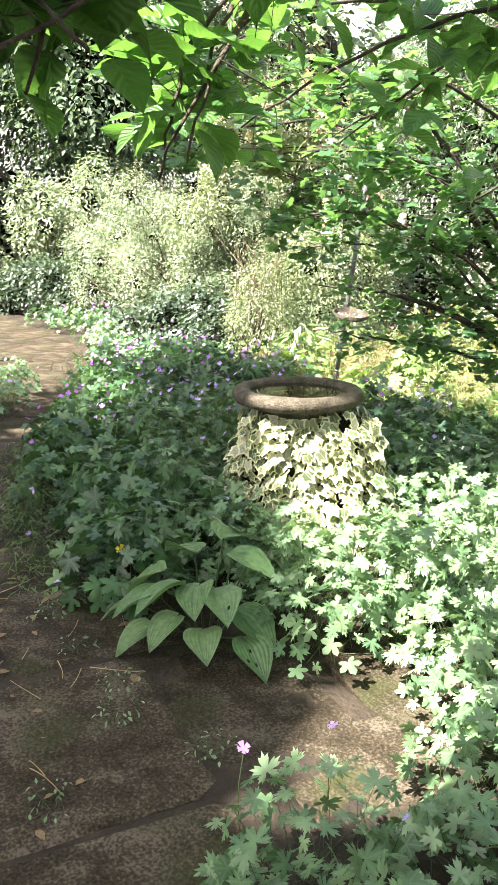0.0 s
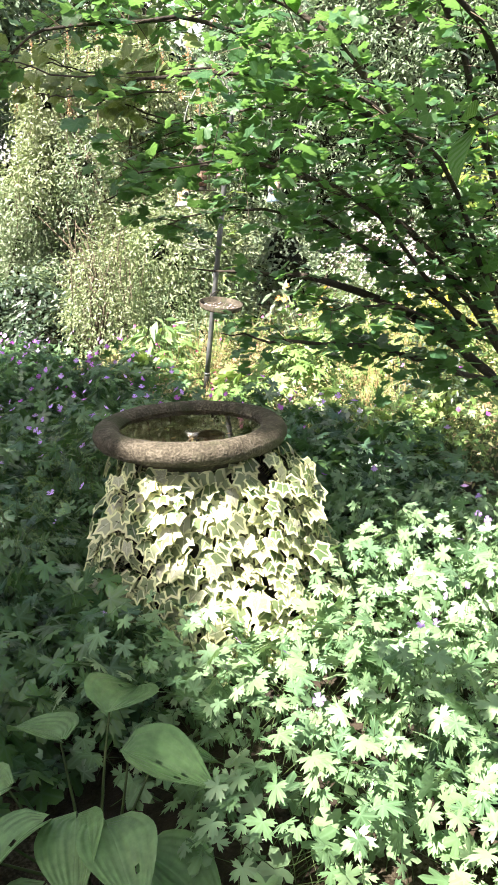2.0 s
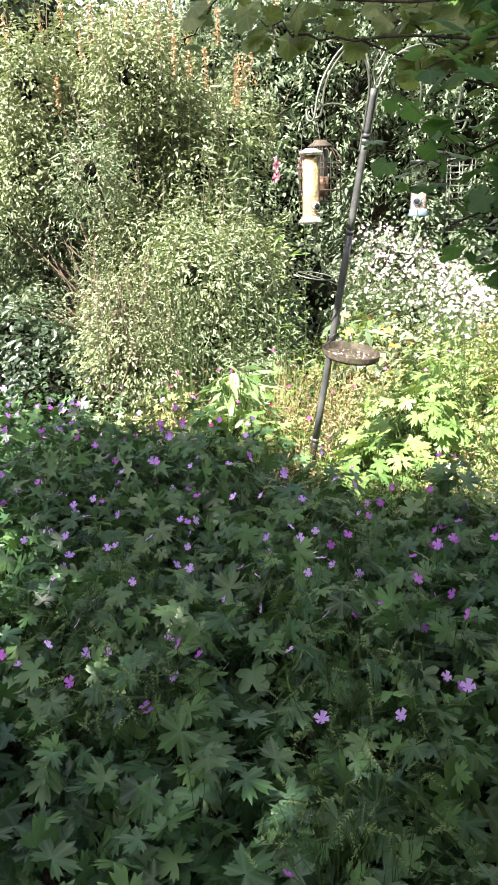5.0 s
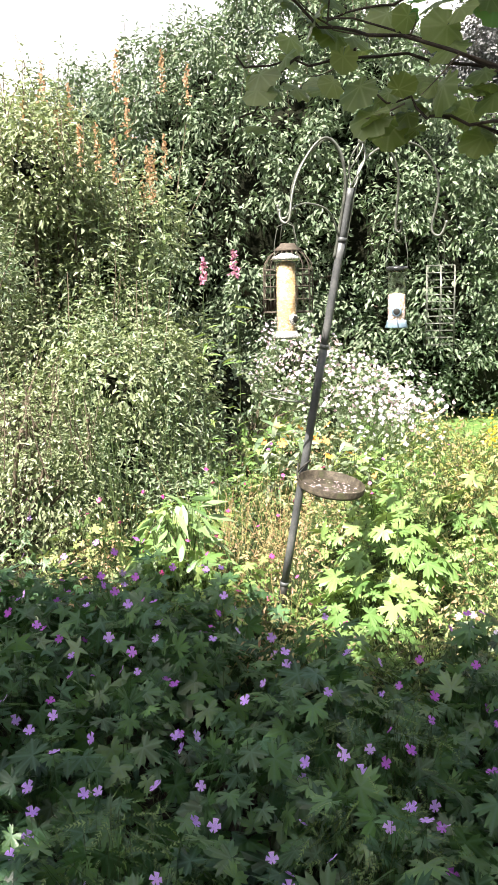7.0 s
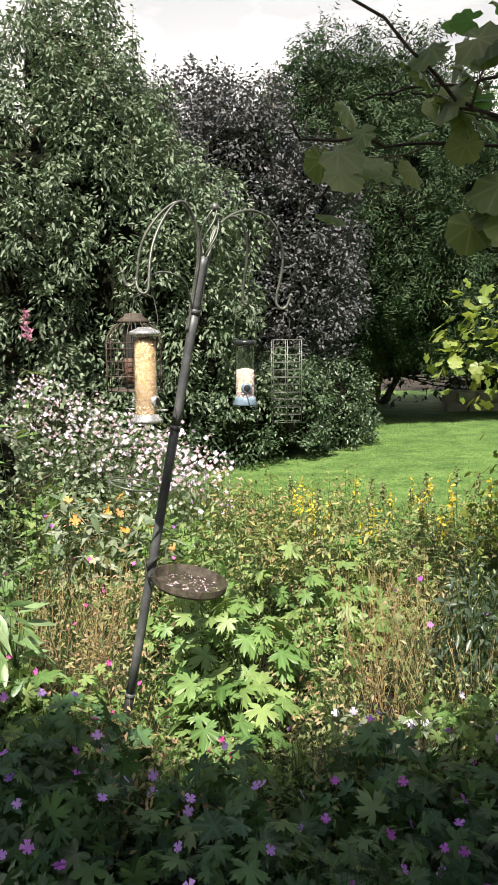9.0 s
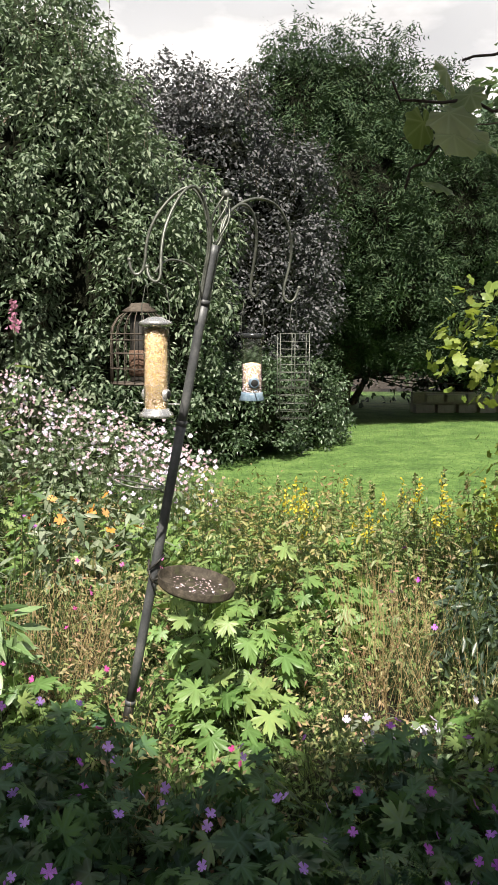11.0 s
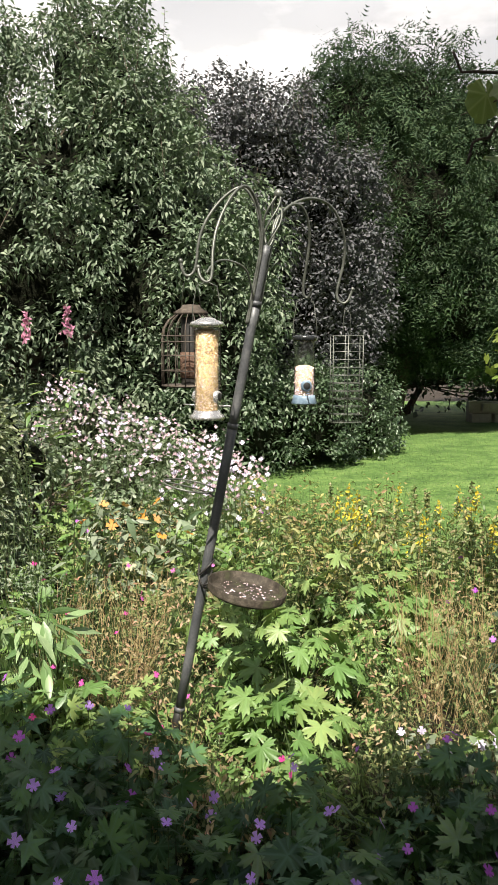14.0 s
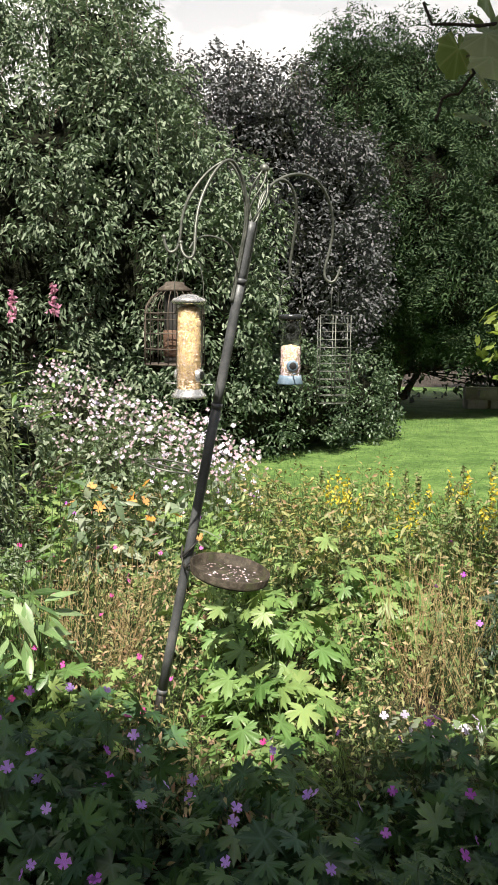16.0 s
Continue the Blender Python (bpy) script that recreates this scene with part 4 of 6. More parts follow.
def yew_tree(x, y):
    core = [(x, y, 3.5, 2.1, 1.7, 2.2), (x - 0.8, y - 0.4, 4.9, 0.8, 0.8, 1.15), (x + 0.2, y - 0.3, 5.15, 0.85, 0.7, 1.1), (x + 1.1, y - 0.2, 4.9, 0.8, 0.8, 1.05), (x - 1.6, y - 0.8, 3.2, 0.9, 0.9, 1.5), (x + 1.9, y - 0.6, 3.4, 0.9, 0.9, 1.5),
            (x, y - 1.3, 3.3, 1.2, 0.8, 1.5), (x + 2.9, y, 3.4, 0.9, 0.9, 1.5), (x - 1.9, y - .5, 2.0, .8, .8, 1.3), (x - 0.7, y - 1.2, 2.3, .7, .6, .9), (x + 0.9, y - 1.1, 2.2, .7, .6, 0.9), (x + 2.2, y - 0.6, 2.0, .8, .7, .9), (x + 3.2, y - 0.3, 1.8, .8, .7, 1.0)]
    woody("yew_tree", (x, y, 0), tufts(core, 0.31, 0.2, 2.0, 34, 0.12), 54, 5, 0.05, 0.23, T_YEW, L_YEW, "tall dark green yew with crowded needle sprays", "tree", 0.3, droop=-0.25, bark=M_DARKBARK, tilt=0.7, inner=0.72, core=core)


yew_tree(2.9, 14.2)


# pale stone wall seen beneath the trees beyond the lawn
def stone_wall(x, y, count):
    ob = tagged(new("wall_far"), "low pale stone wall beyond the lawn", "wall", kind="structure")
    for i in range(count):
        for j in range(2):
            w, h = random.uniform(0.3, 0.41), random.uniform(0.14, 0.2)
            sh = Shape()
            V = [(sx * w / 2 * k, sy * 0.14, sz * h / 2 * k) for k, sy in ((1, 0), (0.94, -1)) for sx, sz in ((-1, -1), (1, -1), (1, 1), (-1, 1))]
            T = [(a, (a + 1) % 4, 4 + (a + 1) % 4) for a in range(4)] + [(a, 4 + (a + 1) % 4, 4 + a) for a in range(4)] + [(4, 5, 6), (4, 6, 7)]
            sh.add(V, T)
            st = part("stone", sh.mesh("stone", M_WALLWHITE, False), ob)
            st.location = (x + i * 0.43 + (j % 2) * 0.2, y, 0.1 + j * 0.21)
    back = Shape()
    W, D, H = count * 0.43 + 0.2, 0.16, 0.42
    V = [(sx, sy, sz) for sz in (0, H) for sx, sy in ((0, 0), (W, 0), (W, D), (0, D))]
    back.add([(vx + x - 0.2, vy + y + 0.001, vz) for vx, vy, vz in V], [(0, 1, 5), (0, 5, 4), (1, 2, 6), (1, 6, 5), (2, 3, 7), (2, 7, 6), (3, 0, 4), (3, 4, 7), (4, 5, 6), (4, 6, 7)])
    part("core", back.mesh("core", M_WALLWHITE, False), ob)


stone_wall(5.1, 15.6, 8)
woody("boundary_hedge", (4, 17.5, 0), [(-3.5 + 1.7 * i, 17.6 + 0.3 * (i % 2), 1.3 + 0.2 * (i % 3), 1.3, 0.9, 1.5) for i in range(11)], 14, 6, 0.12, 0.185, T_WIDEKITE, L_DARK, "dark overgrown boundary hedge behind the wall", "hedge", 0.06, stems=3)
woody("boundary_hedge", (-14, 6, 0), [(-14 + 0.3 * (i % 2), 0.5 + 1.7 * i, 1.2 + 0.2 * (i % 3), 1.0, 1.3, 1.4) for i in range(8)], 15, 6, 0.12, 0.175, T_WIDEKITE, L_SPIREA, "leafy boundary hedge at the end of the garden", "hedge", 0.06, stems=3)
woody("boundary_hedge", (-7, 12, 0), [(-11 + 1.6 * i, 11.5 + 0.2 * (i % 2), 1.0 + 0.15 * (i % 3), 1.2, 0.8, 1.2) for i in range(6)], 14, 6, 0.12, 0.185, T_WIDEKITE, L_DARK, "dark overgrown boundary hedge behind the shrubs", "hedge", 0.06, stems=3)

# large shrubs of the border, pale and feathery, with spent flower spikes
def lumps(boxes, seed):
    """Many small uneven rounds that fill boxes (x0, x1, y0, y1, z1, count), for a ragged outline."""
    r = random.Random(seed)
    out = []
    for x0, x1, y0, y1, z1, n in boxes:
        for _ in range(n):
            x, y = r.uniform(x0, x1), r.uniform(y0, y1)
            edge = 1 - 0.35 * abs((x - (x0 + x1) / 2) / ((x1 - x0) / 2)) ** 2
            z = z1 * edge * r.random() ** 0.6
            out.append((x, y, max(0.12, z - 0.15), r.uniform(0.18, 0.34), r.uniform(0.18, 0.3), r.uniform(0.2, 0.4)))
    return out


woody("spirea_bush", (-2.2, 4.5, 0), lumps([(-3.6, -1.5, 4.0, 4.9, 2.65, 36), (-1.6, -1.05, 3.7, 4.4, 1.35, 7)], 3), 300, 8, 0.055, 0.046, T_KITE, L_OLIVE, "large leafy shrub with spent orange-brown flower spikes", "shrub", 0.03, droop=0.1, stems=5, shell=0.6, inner=0.22, shoots=130, shoot_len=0.45)
woody("narrow_leaved_bush", (-2.4, 4.2, 0), lumps([(-3.5, -1.5, 3.8, 4.7, 2.0, 24), (-1.7, -1.0, 3.6, 4.3, 1.1, 8)], 13), 300, 8, 0.06, 0.046, T_NARROWKITE, L_SPIREA, "mid-green narrow-leaved shrub growing through its neighbour", "shrub", 0.03, droop=0.1, stems=5, shell=0.6, inner=0.22, shoots=130, shoot_len=0.45)
woody("silver_bush", (-4.2, 4.6, 0), lumps([(-6.3, -3.2, 4.0, 5.2, 1.85, 44)], 4), 270, 8, 0.055, 0.043, T_KITE, L_SILVER, "broad silvery grey-green shrub in full sun", "shrub", 0.03, droop=0.1, stems=5, shell=0.6, inner=0.22, shoots=130, shoot_len=0.45)
# added low shrub; its dark leaves give the shade at the silvery bushes' foot
woody("dark_bush", (-3.0, 3.6, 0), lumps([(-3.8, -2.3, 3.3, 3.8, 0.6, 12)], 15), 220, 5, 0.05, 0.06, T_WIDEKITE, L_DARK, "dark-leaved low shrub standing in for shade under the silvery bushes", "shrub", 0.03, stems=3)
woody("dark_bush", (-6.3, 4.4, 0), lumps([(-7.8, -5.2, 3.9, 4.5, 0.9, 20)], 5), 220, 5, 0.05, 0.075, T_WIDEKITE, L_DARK, "dark-leaved low shrub beside the path", "shrub", 0.03, stems=3)
woody("silver_bush", (-8.6, 5.6, 0), lumps([(-10.0, -7.0, 4.9, 6.4, 2.3, 26)], 8), 130, 5, 0.08, 0.1, T_KITE, L_SILVER, "tall pale shrub at the far end of the path", "shrub", 0.03, droop=0.1, stems=4, shell=0.6, inner=0.5)
woody("dark_bush", (-9.5, 2.5, 0), lumps([(-10.6, -8.6, 0.6, 4.6, 1.5, 30)], 9), 110, 5, 0.08, 0.1, T_WIDEKITE, L_SPIREA, "leafy green shrub closing the end of the path", "shrub", 0.03, stems=4, shell=0.6)
woody("low_shrub", (-1.4, 6.2, 0), lumps([(-2.6, -0.5, 5.3, 7.4, 0.95, 22)], 21), 170, 5, 0.06, 0.06, T_WIDEKITE, L_SPIREA, "low leafy shrub behind the flower border", "shrub", 0.02, stems=3, shell=0.6)
woody("philadelphus", (-2.0, 3.3, 0), lumps([(-2.2, -1.5, 3.1, 3.6, 0.85, 8)], 6), 300, 5, 0.05, 0.036, T_KITE, L_OLIVE, "small-leaved green bush at the border edge", "shrub", 0.02, stems=1, shell=0.6, inner=0, shoots=60, shoot_len=0.35)


def spikes(parent_at, count, region, z0, z1, size, material, name, label, category, leaf=L_SPIREA, group="", sway=0.05):
    """Upright flower spikes on thin stems, each one a plant of its own."""
    made = []
    for _ in range(count):
        x, y = RNG.uniform(region[0], region[1]), RNG.uniform(region[2], region[3])
        top = RNG.uniform(z0, z1)
        ob = thing(name, (x, y, 0), label, category, group)
        lean = RNG.normal(0, sway, 2) * top
        tip = np.array([lean[0], lean[1], top])
        part("stem", stems_mesh("stem", [[0, 0, 0]], [tip], 0.0025, M_STEM, 0.08), ob)
        n = 30 if material is P_YELLOW else 70
        s = RNG.random(n)
        p = tip + np.stack([RNG.normal(0, 1, n) * 0.012 * (1.15 - s), RNG.normal(0, 1, n) * 0.012 * (1.15 - s), (s - 0.75) * size], 1)
        out = RNG.normal(0, 1, (n, 3)); out[:, 2] = np.abs(out[:, 2]) * 0.6
        tagged(part("flower_spike", scatter("flower_spike", T_SMALL, p, frames_for(out, out + RNG.normal(0, .5, (n, 3))), RNG.uniform(0.014, 0.026, n), material), ob), kind="stuff")
        k = 26
        s = RNG.uniform(0.25, 0.92, k)
        d = RNG.normal(0, 1, (k, 3)); d[:, 2] = 0.35
        tagged(part("leaf_whorl", scatter("leaf_whorl", T_LANCE, tip * s[:, None] * np.array([[1, 1, (top - size * .7) / top]]), frames_for(np.array([[0, 0, 1.0]]) + RNG.normal(0, .3, (k, 3)), unit(d)), RNG.uniform(0.05, 0.1, k), leaf), ob), kind="stuff")
        made.append(ob)
    return made


# ------------------------------------------------------------ bird bath
def bird_bath(x, y, rim_z):
    ob = thing("bird_bath", (x, y, 0), "weathered round concrete bird bath full of still water", "bird bath")
    r = 0.275
    prof = []
    for i in range(25):                                  # thick rounded rim
        a = math.radians(-125 + i * 285 / 24)
        prof.append((r - 0.037 + 0.039 * math.cos(a), rim_z - 0.032 + 0.032 * math.sin(a)))
    prof = [(0.07, rim_z - 0.13), (0.12, rim_z - 0.125), (0.19, rim_z - 0.095)] + prof
    prof += [(0.19, rim_z - 0.048), (0.12, rim_z - 0.068), (0.0, rim_z - 0.075)]
    sh = Shape().lathe(prof, 64)
    v = sh.v[0]
    for i in range(len(v)):
        v[i] += np.array(noise.noise_vector(Vector(v[i] * 26))) * 0.0022
    part("bowl", sh.mesh("bowl", M_STONE), ob)
    ped = [(0.0, 0.0), (0.17, 0.0), (0.17, 0.05), (0.1, 0.08), (0.085, 0.2), (0.08, 0.34), (0.1, rim_z - 0.16), (0.09, rim_z - 0.12)]
    part("pedestal", Shape().lathe(ped, 32).mesh("pedestal", M_STONE), ob)
    part("water", Shape().lathe([(0.208, rim_z - 0.022), (0.1, rim_z - 0.022), (0.0, rim_z - 0.022)], 48).mesh("water", M_WATER), ob, "still clear water reflecting the sky")
    k = 26
    q, a = np.sqrt(RNG.random(k)) * 0.17, RNG.random(k) * 6.283
    n = RNG.normal(0, 0.3, (k, 3)); n[:, 2] = 1
    tagged(part("debris", scatter("debris", T_SMALL, np.stack([q * np.cos(a), q * np.sin(a), rim_z - 0.066 + 0 * q], 1), frames_for(n, RNG.normal(0, 1, (k, 3))), RNG.uniform(0.008, 0.03, k), M_LITTER), ob), kind="stuff")
    return ob


BATH = (1.245, 0.667, 0.636)
bird_bath(*BATH)


def ivy_plant(x, y, top):
    ob = thing("ivy", (x, y, 0), "cream-edged variegated ivy smothering the bird bath pedestal", "ivy")
    V, T, UV = T_IVY
    me = [link_mesh("ivy_leaf", V * np.array([[s, 1, 1]]), T, L_IVY, UV) for s in (0.9, 1.05, 1.2)]
    stems_b, stems_t = [], []
    for i in range(1900):
        a = RNG.random() * 6.283
        h = RNG.random()
        z = top * (0.02 + 0.97 * h)
        rad = 0.235 + 0.15 * (1 - h) ** 1.3 + 0.05 * math.sin(a * 3 + 1) + RNG.normal(0, 0.022)
        if h > 0.9:
            rad -= 0.05 * (h - 0.9) * 10
        p = np.array([rad * math.cos(a), rad * math.sin(a), z])
        out = np.array([math.cos(a), math.sin(a), 0.75]) + RNG.normal(0, 0.33, 3)
        down = np.array([math.cos(a) * 0.4, math.sin(a) * 0.4, -1.0]) + RNG.normal(0, 0.55, 3)
        m3 = frames_for(out[None], down[None])[0]
        lf = part("leaf", me[i % 3], ob) if i < 300 else None
        s = RNG.uniform(0.028, 0.052)
        if lf:
            lf.matrix_basis = Matrix.Translation(p) @ Matrix(m3.tolist()).to_4x4() @ Matrix.Scale(s, 4)
        else:
            rest_p.append(p * np.array([0.96, 0.96, 1])); rest_m.append(m3); rest_s.append(s)
        stems_b.append(p * np.array([0.7, 0.7, 1]) - np.array([0, 0, 0.06 * min(1, z / 0.06)])); stems_t.append(p)
    tagged(part("leaf_growth", scatter("leaf_growth", T_IVY, np.array(rest_p), np.array(rest_m), np.array(rest_s), L_IVY), ob), kind="stuff")
    tagged(part("stem_growth", stems_mesh("stem_growth", stems_b, stems_t, 0.0016, M_DARKBARK), ob), kind="stuff")
    core = Shape().lathe([(0.0, 0.0), (0.26, 0.0), (0.22, top * 0.4), (0.17, top * 0.8), (0.1, top * 0.95)], 28)
    v = core.v[0]
    for i in range(len(v)):
        v[i] += np.array(noise.noise_vector(Vector(v[i] * 9))) * 0.03 * (v[i][2] > 0.01)
    part("old_growth", core.mesh("old_growth", M_DARKBARK), ob)


rest_p, rest_m, rest_s = [], [], []
ivy_plant(BATH[0] + 0.035, BATH[1] + 0.03, 0.57)

# ------------------------------------------------------------ hosta beside the path
def hosta_mesh(seed):
    """A heart-shaped ribbed leaf with a long point."""
    r = random.Random(seed)
    nx, ny = 15, 15
    V, UV = [], []
    for j in range(ny):
        y = j / (ny - 1)
        w = 0.4 * (math.sin(math.pi * min(1, y * 1.02 + 0.0) ** 0.62) ** 0.8 if 0 < y < 0.98 else 0.0) + 0.002
        for i in range(nx):
            u = i / (nx - 1) * 2 - 1
            rib = 0.006 * math.cos(u * 26) * min(1, w * 4)
            back = -0.10 * abs(u) * max(0, 0.25 - y) * 4
            wave = 0.02 * math.sin(y * 7 + u * 2 + r.random() * 0.3)
            V.append((u * w, y + back, 0.16 * abs(u) * w / 0.4 - 0.22 * y * y + rib + wave))
            UV.append((u, y))
    T = []
    hole = {(r.randrange(2, nx - 3), r.randrange(3, ny - 4)) for _ in range(r.choice((0, 1, 3)))}
    for j in range(ny - 1):
        for i in range(nx - 1):
            if (i, j) in hole:
                continue
            a = j * nx + i
            T += [(a, a + 1, a + nx + 1), (a, a + nx + 1, a + nx)]
    return link_mesh("hosta_leaf", V, T, L_HOSTA, UV)


HOSTA = [hosta_mesh(i) for i in range(5)]


def hosta(x, y, leaves, label, face=None):
    """leaves: (heading in degrees, reach, height, length)."""
    ob = thing("hosta", (x, y, 0), label, "hosta")
    b, t = [], []
    for i, (head, reach, z, ln) in enumerate(leaves):
        h = math.radians(head)
        d = np.array([math.cos(h), math.sin(h), 0])
        p = d * reach + np.array([0, 0, z])
        along = d + np.array([RNG.normal(0, .12), RNG.normal(0, .12), -0.25])
        nrm = np.array([0, 0, 1.0]) + d * 0.12 + RNG.normal(0, 0.14, 3)
        m3 = frames_for(nrm[None], along[None])[0]
        lf = part("leaf", HOSTA[i % 5], ob)
        lf.matrix_basis = Matrix.Translation(p) @ Matrix(m3.tolist()).to_4x4() @ Matrix.Scale(ln * 0.92, 4)
        b.append(d * 0.03); t.append(p)
    for q0, q1 in zip(b, t):
        part("stalk", stems_mesh("stalk", [q0], [q1], 0.005, M_STEM, 0.12, 6), ob)
    return ob


hosta(1.71, -0.23, [(-60, 0.07, 0.2, 0.17), (-95, 0.1, 0.2, 0.19), (-25, 0.1, 0.2, 0.18), (0, 0.14, 0.13, 0.19), (-120, 0.16, 0.16, 0.17), (-75, 0.16, 0.13, 0.15),
                    (35, 0.08, 0.28, 0.19), (112, 0.12, 0.29, 0.2), (-150, 0.15, 0.2, 0.18), (160, 0.12, 0.24, 0.18), (-45, 0.17, 0.1, 0.16), (-10, 0.22, 0.08, 0.17),
                    (-100, 0.2, 0.08, 0.15), (60, 0.13, 0.22, 0.16), (-135, 0.22, 0.1, 0.15)], "green ribbed hosta with slug-holed heart-shaped leaves by the path")
clump("comfrey", -0.76, 2.8, 0.2, 0.6, 130, T_LANCE, L_COMFREY, 0.125, "sunlit plant with long pointed pale green leaves", "plant", "", (), 0.003, 0.55, 0.3, stem_share=1.0)
yf = thing("marigold", (1.315, -0.32, 0), "small yellow flower among the hosta leaves", "flower")
part("stem", stems_mesh("stem", [[0, 0, 0]], [[0.01, 0.02, 0.19]], 0.0015, M_STEM), yf)
put_flower(yf, (0.01, 0.02, 0.192), 0.022, P_YELLOW)
put_flower(yf, (0.012, 0.02, 0.198), 0.015, P_YELLOW)

# ------------------------------------------------------------ geranium beds
def bed(region, gap, tries=4000):
    """Clump places inside a test, kept apart."""
    (x0, x1, y0, y1), test = region
    got = []
    for _ in range(tries):
        p = (RNG.uniform(x0, x1), RNG.uniform(y0, y1))
        if test(*p) and all((p[0] - q[0]) ** 2 + (p[1] - q[1]) ** 2 > gap * gap for q in got):
            got.append(p)
    return got


def off_path(x, y, d=0.12):
    return float(path_distance(x, y)) > HALF + d


def north_of_path(x, y):
    return y > np.interp(x, LINE[::-1, 0], LINE[::-1, 1])


def shade_bed(x, y):
    return off_path(x, y, 0.1 if x < 1.6 else -0.02) and north_of_path(x, y) and math.hypot(x - BATH[0], y - BATH[1]) > 0.42 and math.hypot(x - 1.75, y + 0.36) > 0.4 and math.hypot(x - 2.05, y + 0.38) > 0.34 and math.hypot(x - 2.3, y + 0.3) > 0.36 and math.hypot(x - 2.3, y + 0.72) > 0.34 and math.hypot(x - 2.45, y + 0.47) > 0.34 and y < (2.15 if x > -0.4 else 2.5)


LABEL_GER = "dark green lobed geranium clump with purple-pink flowers"
# leaf colour follows the light: dark clumps in shade, lightened ones in the sunlit strip
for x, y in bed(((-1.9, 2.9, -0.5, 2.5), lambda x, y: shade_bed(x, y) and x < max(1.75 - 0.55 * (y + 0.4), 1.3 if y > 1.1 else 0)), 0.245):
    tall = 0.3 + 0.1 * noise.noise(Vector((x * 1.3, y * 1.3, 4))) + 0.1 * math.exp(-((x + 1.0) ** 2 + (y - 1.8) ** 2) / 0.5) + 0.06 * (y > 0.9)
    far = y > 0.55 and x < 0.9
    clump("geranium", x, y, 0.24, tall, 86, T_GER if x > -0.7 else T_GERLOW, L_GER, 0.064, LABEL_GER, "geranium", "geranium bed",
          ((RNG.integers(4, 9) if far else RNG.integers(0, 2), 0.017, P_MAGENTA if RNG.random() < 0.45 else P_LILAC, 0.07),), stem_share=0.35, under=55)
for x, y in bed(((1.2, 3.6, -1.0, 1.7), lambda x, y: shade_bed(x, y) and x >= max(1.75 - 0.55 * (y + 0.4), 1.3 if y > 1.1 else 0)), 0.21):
    clump("geranium", x, y, 0.21, 0.26 + 0.1 * RNG.random(), 90, T_GER, L_GERPALE, 0.044, "geranium clump with small lobed leaves, pale green lightened for the sunlit strip", "geranium", "geranium bed",
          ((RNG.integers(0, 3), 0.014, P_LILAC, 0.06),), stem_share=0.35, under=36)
# feathery yellow-green growth among them
for x, y in [(-0.2, 1.0), (0.3, 1.15), (0.55, 0.85), (-0.6, 0.8), (0.1, 0.65), (-1.3, 1.2), (0.75, 0.4), (0.25, 1.6)]:
    clump("cow_parsley", x, y, 0.22, 0.44, 260, T_FEATHER, L_FEATHER, 0.05, "feathery light green foliage among the geraniums", "plant", "feathery plants", (), 0.001, 0.7)
# across the path
for x, y in bed(((-2.2, 2.4, -2.6, 0.2), lambda x, y: off_path(x, y, 0.1) and not north_of_path(x, y) and path_distance(x, y) < HALF + 0.75), 0.3, 1500):
    clump("geranium", x, y, 0.24, 0.24 if x > -0.4 else 0.42, 60, T_GER if x > 0.6 else T_GERLOW, L_GERPALE, 0.05, "light green geranium clump at the path edge", "geranium", "path-edge plants", ((RNG.integers(0, 3), 0.016, P_LILAC, 0.06),))
for x, y in ((-1.42, 0.42), (-1.6, 0.62), (-1.8, 0.82), (-2.05, 1.0), (-2.3, 1.15), (-1.7, 0.4), (-2.0, 0.65)):
    clump("geranium", x, y, 0.22, 0.3, 85, T_GERLOW, L_GERPALE, 0.05, "light green geranium clump leaning over the path", "geranium", "path-edge plants", ((2, 0.016, P_LILAC, 0.06),))
for x, y, h in ((0.3, -0.1, 0.16), (0.6, -0.27, 0.14), (0.1, 0.02, 0.18), (0.85, -0.34, 0.12), (0.45, -0.2, 0.2), (-0.2, 0.12, 0.2), (1.1, -0.42, 0.1)):
    clump("cow_parsley", x, y, 0.17, h, 170, T_FEATHER, L_FEATHER, 0.045, "feathery light green growth spilling over the path edge", "plant", "feathery plants", ((1, 0.012, P_LILAC, 0.04),), 0.001, 0.7)
# far end of the path
for x, y in bed(((-6.0, -1.9, 0.9, 4.2), lambda x, y: off_path(x, y, 0.15)), 0.36, 2500):
    north = north_of_path(x, y)
    clump("geranium", x, y, 0.28, 0.3 if north else 0.22, 80, T_GERLOW, L_GERPALE if RNG.random() < 0.5 else L_GER, 0.06, "leafy geranium clump with lilac flowers beside the path", "geranium", "far geraniums",
          ((RNG.integers(3, 8) if north else 1, 0.02, P_LILAC if RNG.random() < .6 else P_MAGENTA, 0.07),), stem_share=0.2)

# ------------------------------------------------------------ sunny flower border
def in_border(x, y):
    return y > (2.15 if x > -0.4 else 2.5) and not (y > 4.6 - 0.25 * (x - 0.5) and x > 0.4) and math.hypot(x + 0.3, y - 2.7) > 0.1


